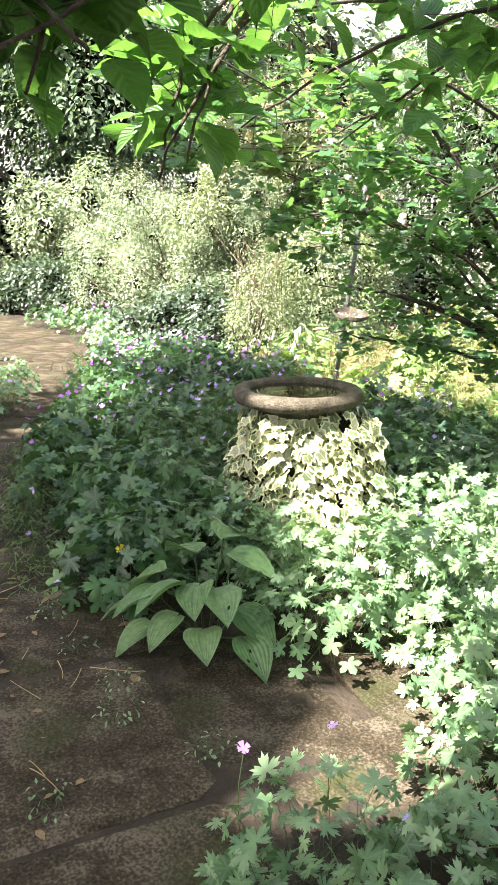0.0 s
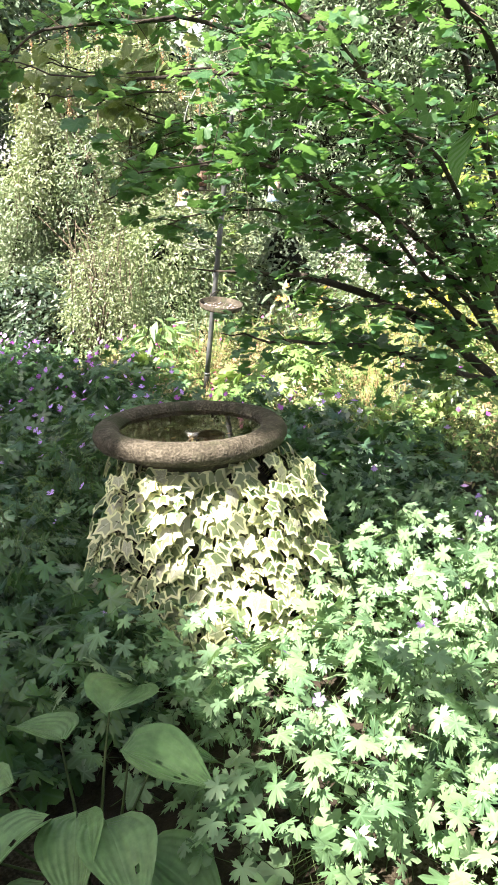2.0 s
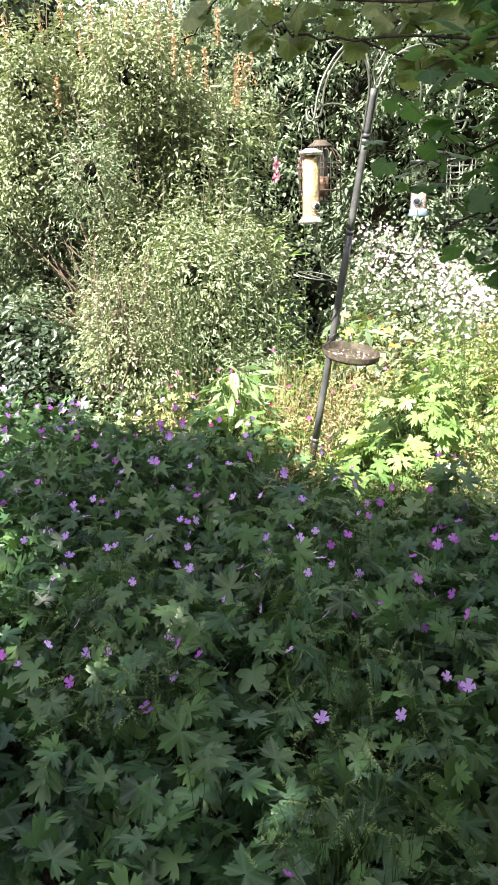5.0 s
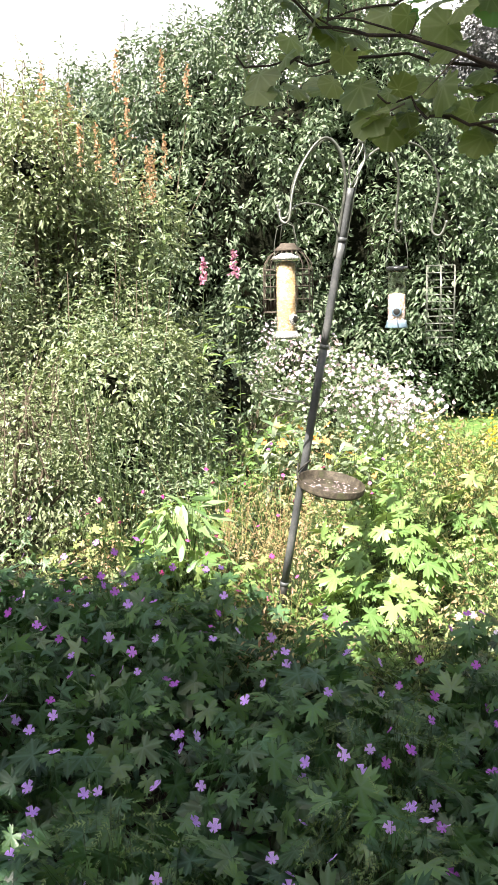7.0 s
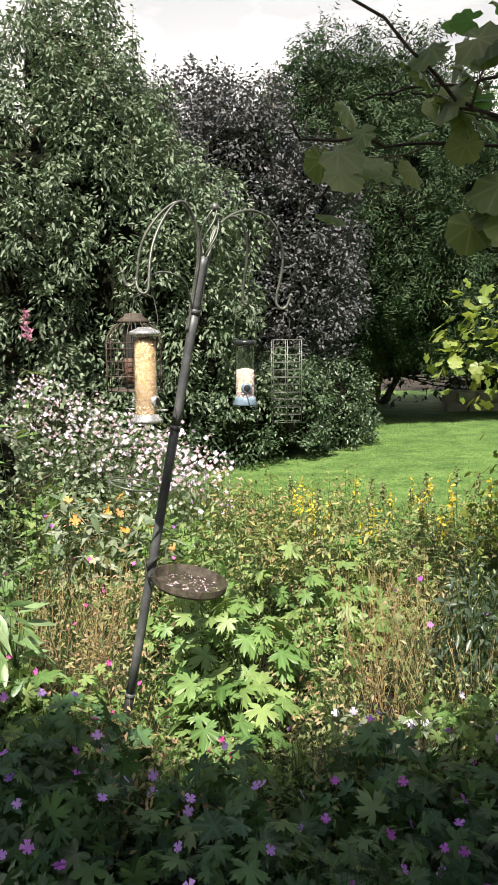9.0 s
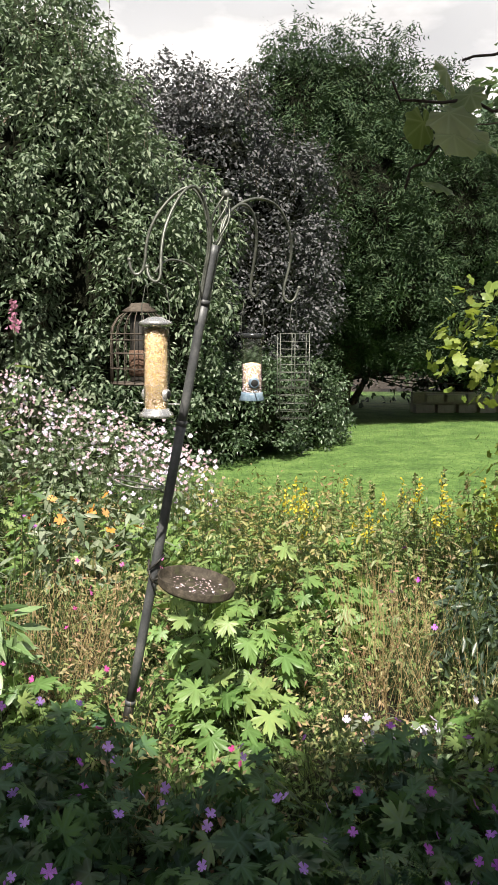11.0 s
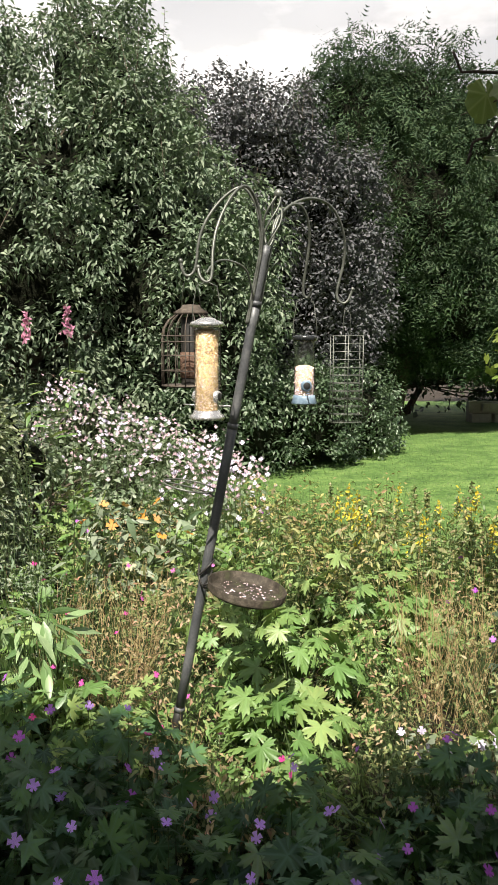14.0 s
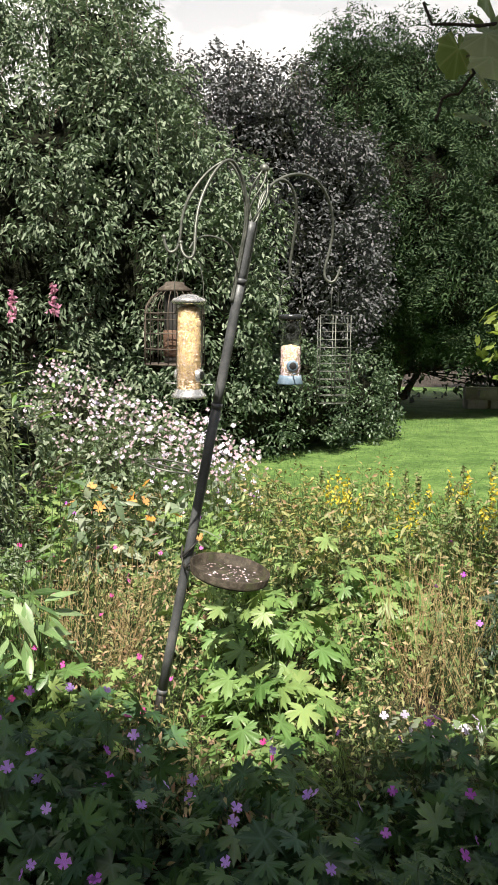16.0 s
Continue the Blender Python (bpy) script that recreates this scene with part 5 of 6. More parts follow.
for x, y in bed(((-1.5, 2.3, 2.2, 6.0), lambda x, y: in_border(x, y) and not (-0.25 < x < 0.4 and 2.3 < y < 4.0) and not (x < -1.2 and y > 3.6)), 0.27):
    warm = RNG.random()
    fl = [(RNG.integers(1, 4), 0.014, P_PINK, 0.08)] if x < 0.1 and y < 4.4 else [(RNG.integers(0, 2), 0.014, P_MAGENTA, 0.06)]
    clump("border_plant", x, y, 0.24, 0.32 + 0.08 * RNG.random() + 0.05 * (y - 3), 380 if warm < 0.6 else 110, T_KITE if warm < 0.6 else (T_GER if y < 3.0 else T_GERMID), (L_FADED if warm < (0.5 if x < 0.1 else 0.16) else L_BORDER) if warm < 0.7 else L_LIME, 0.03 if warm < 0.6 else 0.045,
          "sunlit yellow-green border perennial with fading leaves", "plant", "border plants", fl, 0.0012, 0.6)
for x, y, r, h, n in ((0.06, 2.62, 0.25, 0.36, 26), (0.12, 3.0, 0.3, 0.46, 34), (0.0, 3.4, 0.3, 0.5, 34), (0.32, 3.75, 0.3, 0.5, 30), (-0.05, 2.42, 0.16, 0.2, 12), (0.55, 3.5, 0.26, 0.48, 24), (0.75, 3.9, 0.26, 0.5, 24), (-0.62, 2.62, 0.2, 0.42, 14), (-0.85, 3.05, 0.24, 0.5, 16)):
    clump("anemone_plant", x, y, r, h, int(n * 2.5), T_BIGLOBE, L_LIME, 0.084, "bright green plant with large toothed lobed leaves", "plant", "large-leaved plants", (), 0.003, 0.35, 0.2, stem_share=1.0)
for x, y in bed(((-0.3, 0.5, 2.25, 4.0), lambda x, y: math.hypot(x + 0.3, y - 2.7) > 0.12), 0.21):
    clump("low_perennial", x, y, 0.18, 0.2 + 0.05 * (y - 2.3), 220, T_KITE, L_BORDER if RNG.random() < 0.5 else L_LIME, 0.03, "low yellow-green plant filling the border", "plant", "border plants", (), 0.001, 0.6)
for x, y in bed(((0.1, 2.4, 3.75, 5.1), lambda x, y: y < 5.1 - 0.25 * x), 0.25):
    clump("loosestrife_clump", x, y, 0.22, 0.54 + 0.18 * RNG.random(), 320, T_KITE, L_YELLOWISH if RNG.random() < 0.7 else L_BORDER, 0.04, "tall fine-leaved yellowing plant at the lawn edge", "plant", "lawn-edge plants", (), 0.0012, 0.7, 0.15)
for x, y in ((0.62, 2.33), (0.78, 2.4), (0.5, 2.45), (0.92, 2.3)):
    clump("white_phlox", x, y, 0.16, 0.32, 60, T_SMALL, L_SPIREA, 0.05, "small plant with white flowers at the border edge", "flower", "white flowers", ((4, 0.018, P_WHITE, 0.05),))


def dry_grass(x, y, h, n, name="dry_grass", label="tuft of dry straw-coloured grass stems", mat=None, radius=0.001):
    ob = thing(name, (x, y, 0), label, "grass")
    b = RNG.normal(0, 0.05, (n, 3)); b[:, 2] = 0
    t = b + np.column_stack([RNG.normal(0, 0.13, n), RNG.normal(0, 0.13, n), h * RNG.uniform(0.6, 1.1, n)])
    tagged(part("stalk_growth", stems_mesh("stalk_growth", b, t, radius, mat or M_DRY, 0.25, 5), ob), kind="stuff")
    return ob


for x, y, h in ((0.66, 2.95, 0.5), (0.85, 3.05, 0.55), (0.95, 2.8, 0.45), (0.75, 3.4, 0.55), (-0.55, 3.0, 0.5), (-0.75, 3.3, 0.55), (-0.5, 3.6, 0.5), (-0.28, 2.55, 0.3)):
    dry_grass(x, y, h, 34)
for x, y, h in ((0.58, 3.15, 0.52), (0.8, 2.75, 0.4), (0.7, 3.2, 0.58), (0.9, 3.3, 0.58), (-0.62, 2.8, 0.42), (-0.7, 3.05, 0.5), (-0.42, 3.3, 0.5)):
    dry_grass(x, y, h, 30)
for x, y in ((0.98, 2.95), (1.08, 3.2), (1.12, 2.9)):
    clump("loosestrife_clump", x, y, 0.14, 0.62, 260, T_KITE, L_DARK, 0.05, "dark green upright leafy perennial at the border edge", "plant", "lawn-edge plants", (), 0.002, 0.6, 0.05)
for x, y in ((-1.25, 3.2), (-1.4, 3.35), (-1.0, 3.5), (-1.15, 3.0), (-0.85, 3.3)):
    dry_grass(x, y, 1.15, 12, "seed_stalks", "tall thin green and brown seed stalks", M_STEM, 0.002)

# pink-white flower mass before the hedge
for x, y in bed(((-1.5, 0.05, 4.7, 7.6), lambda x, y: abs(y - (5.2 - 1.3 * (x - 0.0))) < 0.55), 0.25, 3000):
    h = 0.62 + 0.27 * max(0, -x)
    clump("japanese_anemone", x, y, 0.24, h, 80, T_SMALL, L_SPIREA, 0.055, "tall plant crowded with white and pale pink flowers", "flower", "white flower drift",
          ((14, 0.019, P_WHITE, 0.2), (32, 0.015, P_PALEPINK, 0.2)), low=0.1)
for x, y, z in ((-0.62, 4.35, 0.62), (-0.45, 4.45, 0.6), (-0.3, 4.3, 0.58), (-0.75, 4.2, 0.66)):
    clump("day_lily", x, y, 0.16, z, 70, T_LANCE, L_SPIREA, 0.13, "clump of orange day lilies with strap leaves", "flower", "day lilies", ((3, 0.034, P_ORANGE, 0.06),), 0.002, 0.5)
spikes(None, 34, (0.45, 2.3, 3.7, 4.7), 0.5, 0.76, 0.17, P_YELLOW, "yellow_loosestrife", "upright yellow loosestrife spike at the lawn edge", "flower", L_BORDER, "yellow spikes")
spikes(None, 22, (0.3, 2.2, 4.0, 4.9), 0.5, 0.66, 0.12, L_BORDER, "loosestrife", "leafy yellow-green spike at the lawn edge", "plant", L_BORDER, "leafy spikes")
spikes(None, 1, (-0.805, -0.8, 3.73, 3.74), 1.57, 1.58, 0.13, P_ASTILBE, "buddleia", "tapering pink flower spike on a leafy stem", "flower", L_LIME, "pink spikes", 0.008)
spikes(None, 1, (-0.96, -0.95, 3.78, 3.8), 1.54, 1.55, 0.12, P_ASTILBE, "buddleia", "tapering pink flower spike on a leafy stem", "flower", L_LIME, "pink spikes", 0.008)
spikes(None, 46, (-3.6, -1.3, 4.0, 4.7), 2.0, 2.75, 0.24, P_SPENT, "spirea_spike", "spent orange-brown flower spike above the shrub", "flower", L_SPIREA, "spent spikes")
woody("sunlit_maple", (1.95, 3.5, 0), [(1.27, 3.35, 1.42, 0.26, 0.3, 0.2), (1.75, 3.5, 1.6, 0.4, 0.4, 0.35), (1.85, 3.5, 1.15, 0.4, 0.4, 0.35), (1.75, 3.65, 0.7, 0.42, 0.4, 0.4), (2.3, 3.6, 1.3, 0.4, 0.4, 0.4)], 80, 4, 0.06, 0.037, T_MAPLE, L_MAPLEY, "small sunlit shrub with yellow-green lobed leaves", "shrub", 0.02, droop=0.5, inner=0)

# ------------------------------------------------------------ bird feeding station
def pole_at(z):
    return np.array([-0.299 + 0.1843 * (z - 0.169), 2.694 - 0.0385 * (z - 0.169), z])


def bezier(p0, p1, p2, p3, n=14):
    s = np.linspace(0, 1, n)[:, None]
    p0, p1, p2, p3 = (np.asarray(p, float) for p in (p0, p1, p2, p3))
    return (1 - s) ** 3 * p0 + 3 * s * (1 - s) ** 2 * p1 + 3 * s * s * (1 - s) * p2 + s ** 3 * p3


def ball(r, at, seg=14):
    a = np.linspace(-math.pi / 2, math.pi / 2, 9)
    return Shape().lathe([(r * math.cos(t), r * math.sin(t)) for t in a], seg, at)


HOOKS = {"f1": (-0.19, 2.425, 1.61), "c1": (-0.245, 2.62, 1.643), "f2": (0.128, 2.82, 1.592), "c2": (0.272, 2.9, 1.565)}


def feeding_station():
    base = pole_at(-0.02)
    ob = thing("bird_feeding_station", tuple(base), "leaning grey steel bird feeder pole with four curled hooks", "bird feeder pole")
    o = base
    for name, z0, z1, r, mat in (("lower_pole", -0.02, 0.27, 0.016, M_DARKSTEEL), ("middle_pole", 0.265, 1.19, 0.0153, M_POLE), ("upper_pole", 1.185, 1.56, 0.0147, M_POLE), ("sleeve", 1.555, 1.73, 0.0125, M_POLE)):
        sh = Shape().tube([pole_at(z0 + (z1 - z0) * i / 6) - o for i in range(7)], r, 16)
        part(name, sh.mesh(name, mat), ob)
    for z in (0.27, 1.19, 1.56):
        a, b = pole_at(z - 0.008) - o, pole_at(z + 0.008) - o
        part("collar", Shape().tube([a, b], 0.0172, 16).mesh("collar", M_POLE), ob)
    fin = np.array([0.024, 2.655, 1.884]) - o
    part("finial", ball(0.0145, fin).mesh("finial", M_HOOK), ob)
    tw = Shape()
    top = pole_at(1.72) - o
    for k in range(4):                                   # twisted basket under the finial
        pts = []
        for i in range(13):
            s = i / 12
            a = k * 1.571 + s * 2.6
            rr = 0.022 * math.sin(math.pi * s) ** 0.8 + 0.004
            pts.append(top * (1 - s) + fin * s + np.array([math.cos(a) * rr, math.sin(a) * rr, 0]))
        tw.tube(pts, 0.003, 6)
    part("twist", tw.mesh("twist", M_HOOK), ob)
    # hook arms: shoulder, bow and curled end
    bows = {
        "f1": [(-0.034, 2.61, 1.827), (-0.058, 2.58, 1.877), (-0.084, 2.55, 1.891), (-0.123, 2.52, 1.85), (-0.161, 2.48, 1.767), (-0.174, 2.45, 1.695), (-0.175, 2.43, 1.625), (-0.182, 2.427, 1.607), (-0.195, 2.425, 1.605), (-0.209, 2.43, 1.62), (-0.213, 2.44, 1.647)],
        "c1": [(-0.038, 2.64, 1.84), (-0.062, 2.635, 1.882), (-0.088, 2.63, 1.903), (-0.141, 2.63, 1.869), (-0.191, 2.62, 1.803), (-0.215, 2.62, 1.739), (-0.219, 2.62, 1.674), (-0.231, 2.62, 1.642), (-0.252, 2.62, 1.637), (-0.263, 2.62, 1.658), (-0.266, 2.62, 1.682)],
        "f2": [(0.012, 2.67, 1.805), (0.049, 2.7, 1.851), (0.089, 2.72, 1.872), (0.122, 2.75, 1.844), (0.137, 2.78, 1.78), (0.13, 2.8, 1.704), (0.12, 2.82, 1.626), (0.122, 2.82, 1.596), (0.135, 2.82, 1.587), (0.144, 2.81, 1.599), (0.143, 2.8, 1.623)],
        "c2": [(0.024, 2.67, 1.822), (0.08, 2.72, 1.875), (0.148, 2.77, 1.897), (0.209, 2.82, 1.882), (0.25, 2.86, 1.828), (0.269, 2.89, 1.76), (0.261, 2.9, 1.688), (0.241, 2.9, 1.615), (0.247, 2.9, 1.583), (0.277, 2.9, 1.574), (0.296, 2.9, 1.624)],
    }

    def smooth_line(P, times=3):
        P = np.asarray(P, float)
        for _ in range(times):
            q = np.empty((2 * len(P), 3))
            q[0], q[-1] = P[0], P[-1]
            q[1:-1:2], q[2:-1:2] = P[:-1] * 0.75 + P[1:] * 0.25, P[:-1] * 0.25 + P[1:] * 0.75
            P = q
        return P

    for k, bow in bows.items():
        b0 = np.array(bow[-3])
        d = unit(np.array([b0[0] - pole_at(1.6)[0], (b0[1] - pole_at(1.6)[1]) * 0.6, 0]))
        arm = smooth_line([pole_at(1.5) + d * 0.017, pole_at(1.64) + d * 0.016, pole_at(1.74) + d * 0.017] + bow, 2)
        hook = part("hook", Shape().tube(arm - o, 0.0046, 8).mesh("hook", M_HOOK), ob, "curled steel hook arm")
        part("hook_end", ball(0.007, arm[-1] - o, 10).mesh("hook_end", M_HOOK), hook)
    part("scroll", Shape().tube(smooth_line([(-0.052, 2.62, 1.58), (-0.061, 2.6, 1.617), (-0.074, 2.57, 1.655), (-0.108, 2.53, 1.671), (-0.149, 2.5, 1.675), (-0.177, 2.47, 1.656), (-0.19, 2.45, 1.632)], 2) - o, 0.0032, 7).mesh("scroll", M_HOOK), ob)
    # empty bowl ring
    rc, up = np.array([-0.245, 2.6, 1.015]), unit(np.array([0.19, -0.04, 1.0]))
    e1 = unit(np.cross(up, np.array([0, 1.0, 0]))); e2 = np.cross(up, e1)
    ring = [rc + 0.078 * (math.cos(a) * e1 + math.sin(a) * e2) - o for a in np.linspace(0, 6.283, 33)[:-1]]
    part("ring_holder", Shape().tube(ring, 0.0028, 6, closed=True).tube(bezier(rc + 0.078 * e1 - o, rc + 0.09 * e1 - o, pole_at(0.99) - o + [-.03, 0, 0], pole_at(0.97) - o + [-0.017, 0, 0], 8), 0.0028, 6).mesh("ring_holder", M_HOOK), ob)
    # mesh seed tray
    tc = np.array([-0.071, 2.571, 0.7]) - o
    turn = Vector((0.19, -0.06, 1.0)).normalized().to_track_quat("Z", "Y").to_matrix().to_4x4()
    tray = part("seed_tray", Shape().lathe([(0, -0.014), (0.106, -0.014), (0.113, -0.01), (0.118, 0.012), (0.12, 0.0145), (0.1225, 0.012), (0.119, -0.006), (0.1205, -0.009), (0.117, -0.013), (0.11, -0.018), (0.1, -0.0195), (0, -0.0195)], 48, tc, turn).mesh("seed_tray", M_TRAY), ob, "round dark shallow mesh seed tray")
    k = 130
    q, a = np.sqrt(RNG.random(k)) * 0.1, RNG.random(k) * 6.283
    loc = np.stack([q * np.cos(a), q * np.sin(a), np.full(k, -0.0125)], 1) @ np.array(turn.to_3x3()).T + tc
    n = RNG.normal(0, .2, (k, 3)) + np.array(turn.to_3x3())[:, 2]
    part("spilt_seed", scatter("spilt_seed", T_SMALL, loc, frames_for(n, RNG.normal(0, 1, (k, 3))), RNG.uniform(0.004, 0.012, k), G_PALE), tray)
    clamp = Shape()
    pc = pole_at(0.735) - o
    lp = [pc + np.array([0.026 * math.cos(t), 0.024 * math.sin(t), 0.03 * math.cos(t) + 0.012 * math.sin(t * .5)]) for t in np.linspace(0, 6.283, 17)[:-1]]
    clamp.tube(lp, 0.0035, 6, closed=True)
    clamp.tube(bezier(pc + [0.02, -.01, 0], pc + [.01, -.03, -.03], tc + [-.15, 0, 0], tc + [-.115, 0, 0.022], 8), 0.0035, 6)
    clamp.tube(bezier(pc + [-0.02, 0, 0.02], pc + [-.03, -.02, -.04], pc + [.0, -.05, -.06], tc + [-.112, -0.02, 0.018], 8), 0.0035, 6)
    part("tray_bracket", clamp.mesh("tray_bracket", M_DARKSTEEL), ob)


feeding_station()


def tube_feeder(key, r, z0, z1, seed_top, lid, base, seed, label, steel):
    hx, hy, hz = HOOKS[key]
    ob = thing("seed_feeder", (hx, hy, z0), label, "bird feeder", "hanging feeders")
    H = z1 - z0
    wall = 0.0012
    part("tube", Shape().lathe([(r, 0.004), (r, H), (r - wall, H), (r - wall, 0.004), (r, 0.004)], 64).mesh("tube", M_CLEAR, False), ob, "clear plastic tube").visible_shadow = False
    sh = Shape().lathe([(0, 0.006), (r - 0.005, 0.006), (r - 0.005, (seed_top - z0) * 0.5), (r - 0.005, seed_top - z0 - 0.004), (r * 0.5, seed_top - z0), (0, seed_top - z0 + 0.003)], 36)
    heap = part("seed", sh.mesh("seed", seed), ob, "pale mixed bird seed")
    k = int(2400 * (seed_top - z0) / 0.2)
    a, zz = RNG.random(k) * 6.283, RNG.uniform(0.008, seed_top - z0 - 0.004, k)
    out = np.stack([np.cos(a), np.sin(a), 0 * a], 1)
    grain = scatter("seed_grain", T_SMALL, out * (r - 0.0028) + np.stack([0 * a, 0 * a, zz], 1), frames_for(out + RNG.normal(0, 0.25, (k, 3)), RNG.normal(0, 1, (k, 3))), RNG.uniform(0.0035, 0.0065, k), G_SEED if steel else G_PALE)
    tagged(part("seed_grain", grain, heap), kind="stuff")
    if steel:
        part("lid", Shape().lathe([(r + 0.001, H - 0.006), (0.045, H - 0.002), (0.048, H + 0.003), (0.044, H + 0.01), (0.026, H + 0.017), (0.02, H + 0.021), (0, H + 0.023)], 40).mesh("lid", lid), ob)
        part("base", Shape().lathe([(0, 0.006), (r + 0.002, 0.008), (r + 0.004, 0.0), (0.046, -0.006), (0.05, -0.012), (0.047, -0.018), (0, -0.02)], 40).mesh("base", base), ob)
    else:
        part("lid", Shape().lathe([(r + 0.001, H - 0.012), (0.039, H - 0.01), (0.041, H - 0.002), (0.04, H + 0.005), (0.03, H + 0.008), (0, H + 0.009)], 40).mesh("lid", lid), ob)
        part("base", Shape().lathe([(0, 0.012), (r + 0.002, 0.014), (r + 0.003, 0.004), (0.043, -0.012), (0.041, -0.015), (0, -0.015)], 40).mesh("base", base), ob)
    # feeding ports and perches
    for s, zz in ((-1, 0.045), (1, 0.045)):
        h = math.radians((-28 if steel else -84) + (0 if s > 0 else 180))
        d = Vector((math.cos(h), math.sin(h), 0))
        m = d.to_track_quat("Z", "Y").to_matrix()
        port = part("port", Shape().lathe([(0.008, 0.001), (0.0155, 0.001), (0.0175, -0.003), (0.019, -0.01)], 20, d * (r + 0.004) + Vector((0, 0, zz)), m).mesh("port", M_CHROME if steel else M_BLUEPLAS), ob)
        # flat black disc stands in for the shaded hole of the port
        part("opening", Shape().lathe([(0, 0.0016), (0.0115, 0.0016), (0.0125, 0.0006)], 16, d * (r + 0.004) + Vector((0, 0, zz)), m).mesh("opening", M_BLACK), port)
        pr = d * (r + 0.003) + Vector((0, 0, zz - 0.024))
        part("perch", Shape().tube([pr, pr + d * 0.035], 0.0022, 7).mesh("perch", M_CHROME if steel else M_BLUEPLAS), ob)
    # wire handle up to the hook
    top = hz - z0 - 0.003
    w = Shape()
    w.tube([(-r - 0.003, 0, H - 0.03), (-r - 0.004, 0, H + 0.05), (-r * 0.8, 0, top - 0.012), (0, 0, top), (r * 0.8, 0, top - 0.012), (r + 0.004, 0, H + 0.05), (r + 0.003, 0, H - 0.03)], 0.0014, 6)
    part("handle", w.mesh("handle", M_HOOK), ob)
    return ob


tube_feeder("f1", 0.0345, 1.249, 1.488, 1.479, M_CHROME, M_CHROME, M_SEED, "full seed feeder with polished steel lid and dish", True)
tube_feeder("f2", 0.0335, 1.262, 1.462, 1.372, M_BLACKGLOSS, M_BLUEPLAS, M_SEED2, "half-full seed feeder with dark lid and blue-grey base", False)


def domed_cage(key):
    hx, hy, hz = HOOKS[key]
    x, y = hx + 0.008, hy + 0.02
    ob = thing("caged_feeder", (x, y, 1.315), "rusty domed wire squirrel-proof cage with peanut feeder inside", "bird feeder", "hanging feeders")
    R, H = 0.088, 0.185
    for i in range(18):
        a = i / 18 * 6.283
        c, s = math.cos(a), math.sin(a)
        pts = [(R * c, R * s, z) for z in (0, 0.06, 0.12, H * 0.8)] + [(R * math.cos(t) * c, R * math.cos(t) * s, H * 0.8 + 0.075 * math.sin(t)) for t in (0.3, 0.7, 1.0, 1.25)]
        part("wire", Shape().tube(pts, 0.0016, 5).mesh("wire", M_RUST), ob)
    for z in (0.0, 0.045, 0.09, 0.13, H * 0.8):
        part("hoop", Shape().tube([(R * math.cos(t), R * math.sin(t), z) for t in np.linspace(0, 6.283, 25)[:-1]], 0.0018, 5, closed=True).mesh("hoop", M_RUST), ob)
    part("roof", Shape().lathe([(0.05, 0.213), (0.052, 0.218), (0.03, 0.232), (0.026, 0.24), (0, 0.242)], 30).mesh("roof", M_RUST), ob)
    part("floor", Shape().lathe([(0, 0.003), (R, 0.003), (R, -0.003), (0, -0.003)], 30).mesh("floor", M_RUST), ob)
    part("mesh_tube", Shape().lathe([(0.03, 0.003), (0.03, 0.2), (0.027, 0.205), (0.0, 0.206)], 20).mesh("mesh_tube", M_DARKSTEEL), ob)
    part("peanuts", Shape().lathe([(0.0, 0.02), (0.033, 0.024), (0.034, 0.06), (0.033, 0.1), (0.0, 0.103)], 20).mesh("peanuts", M_SUET), ob)
    top = hz - 1.315 - 0.003
    part("handle", Shape().tube([(-0.03, 0, 0.228), (-0.02, 0, top - 0.02), (-0.008, -0.02, top), (0.02, 0, top - 0.02), (0.03, 0, 0.228)], 0.0015, 6).mesh("handle", M_HOOK), ob)


domed_cage("c1")


def block_cage(key):
    hx, hy, hz = HOOKS[key]
    z0, z1, w, d = 1.18, 1.47, 0.05, 0.03
    ob = thing("suet_cage", (hx + 0.008, hy, z0), "empty tall green wire suet cage", "bird feeder", "hanging feeders")
    H = z1 - z0
    for i in range(12):
        z = H * i / 11
        part("wire", Shape().tube([(-w, -d, z), (w, -d, z), (w, d, z), (-w, d, z)], 0.0014, 5, closed=True).mesh("wire", M_HOOK), ob)
    for x, y in ((-w, -d), (0, -d), (w, -d), (w, d), (0, d), (-w, d)):
        part("upright", Shape().tube([(x, y, 0), (x, y, H)], 0.0016, 5).mesh("upright", M_HOOK), ob)
    top = hz - z0 - 0.003
    part("handle", Shape().tube([(-0.012, 0, H - 0.03), (-0.012, 0, top - 0.03), (-0.008, 0, top), (0.01, 0, top - 0.02), (0.012, 0, H - 0.03)], 0.0014, 6).mesh("handle", M_HOOK), ob)


block_cage("c2")

# ------------------------------------------------------------ overhanging trees
CAM_LINE = np.array([e for _, e, _, _ in PATH])


def clear_of_walk(P, d=0.26):
    k = np.ones(len(P), bool)
    for a, b in zip(CAM_LINE[:-1], CAM_LINE[1:]):
        for s in (0.0, 0.33, 0.66, 1.0):
            k &= np.linalg.norm(P - (a * (1 - s) + b * s), axis=1) > d
    return k


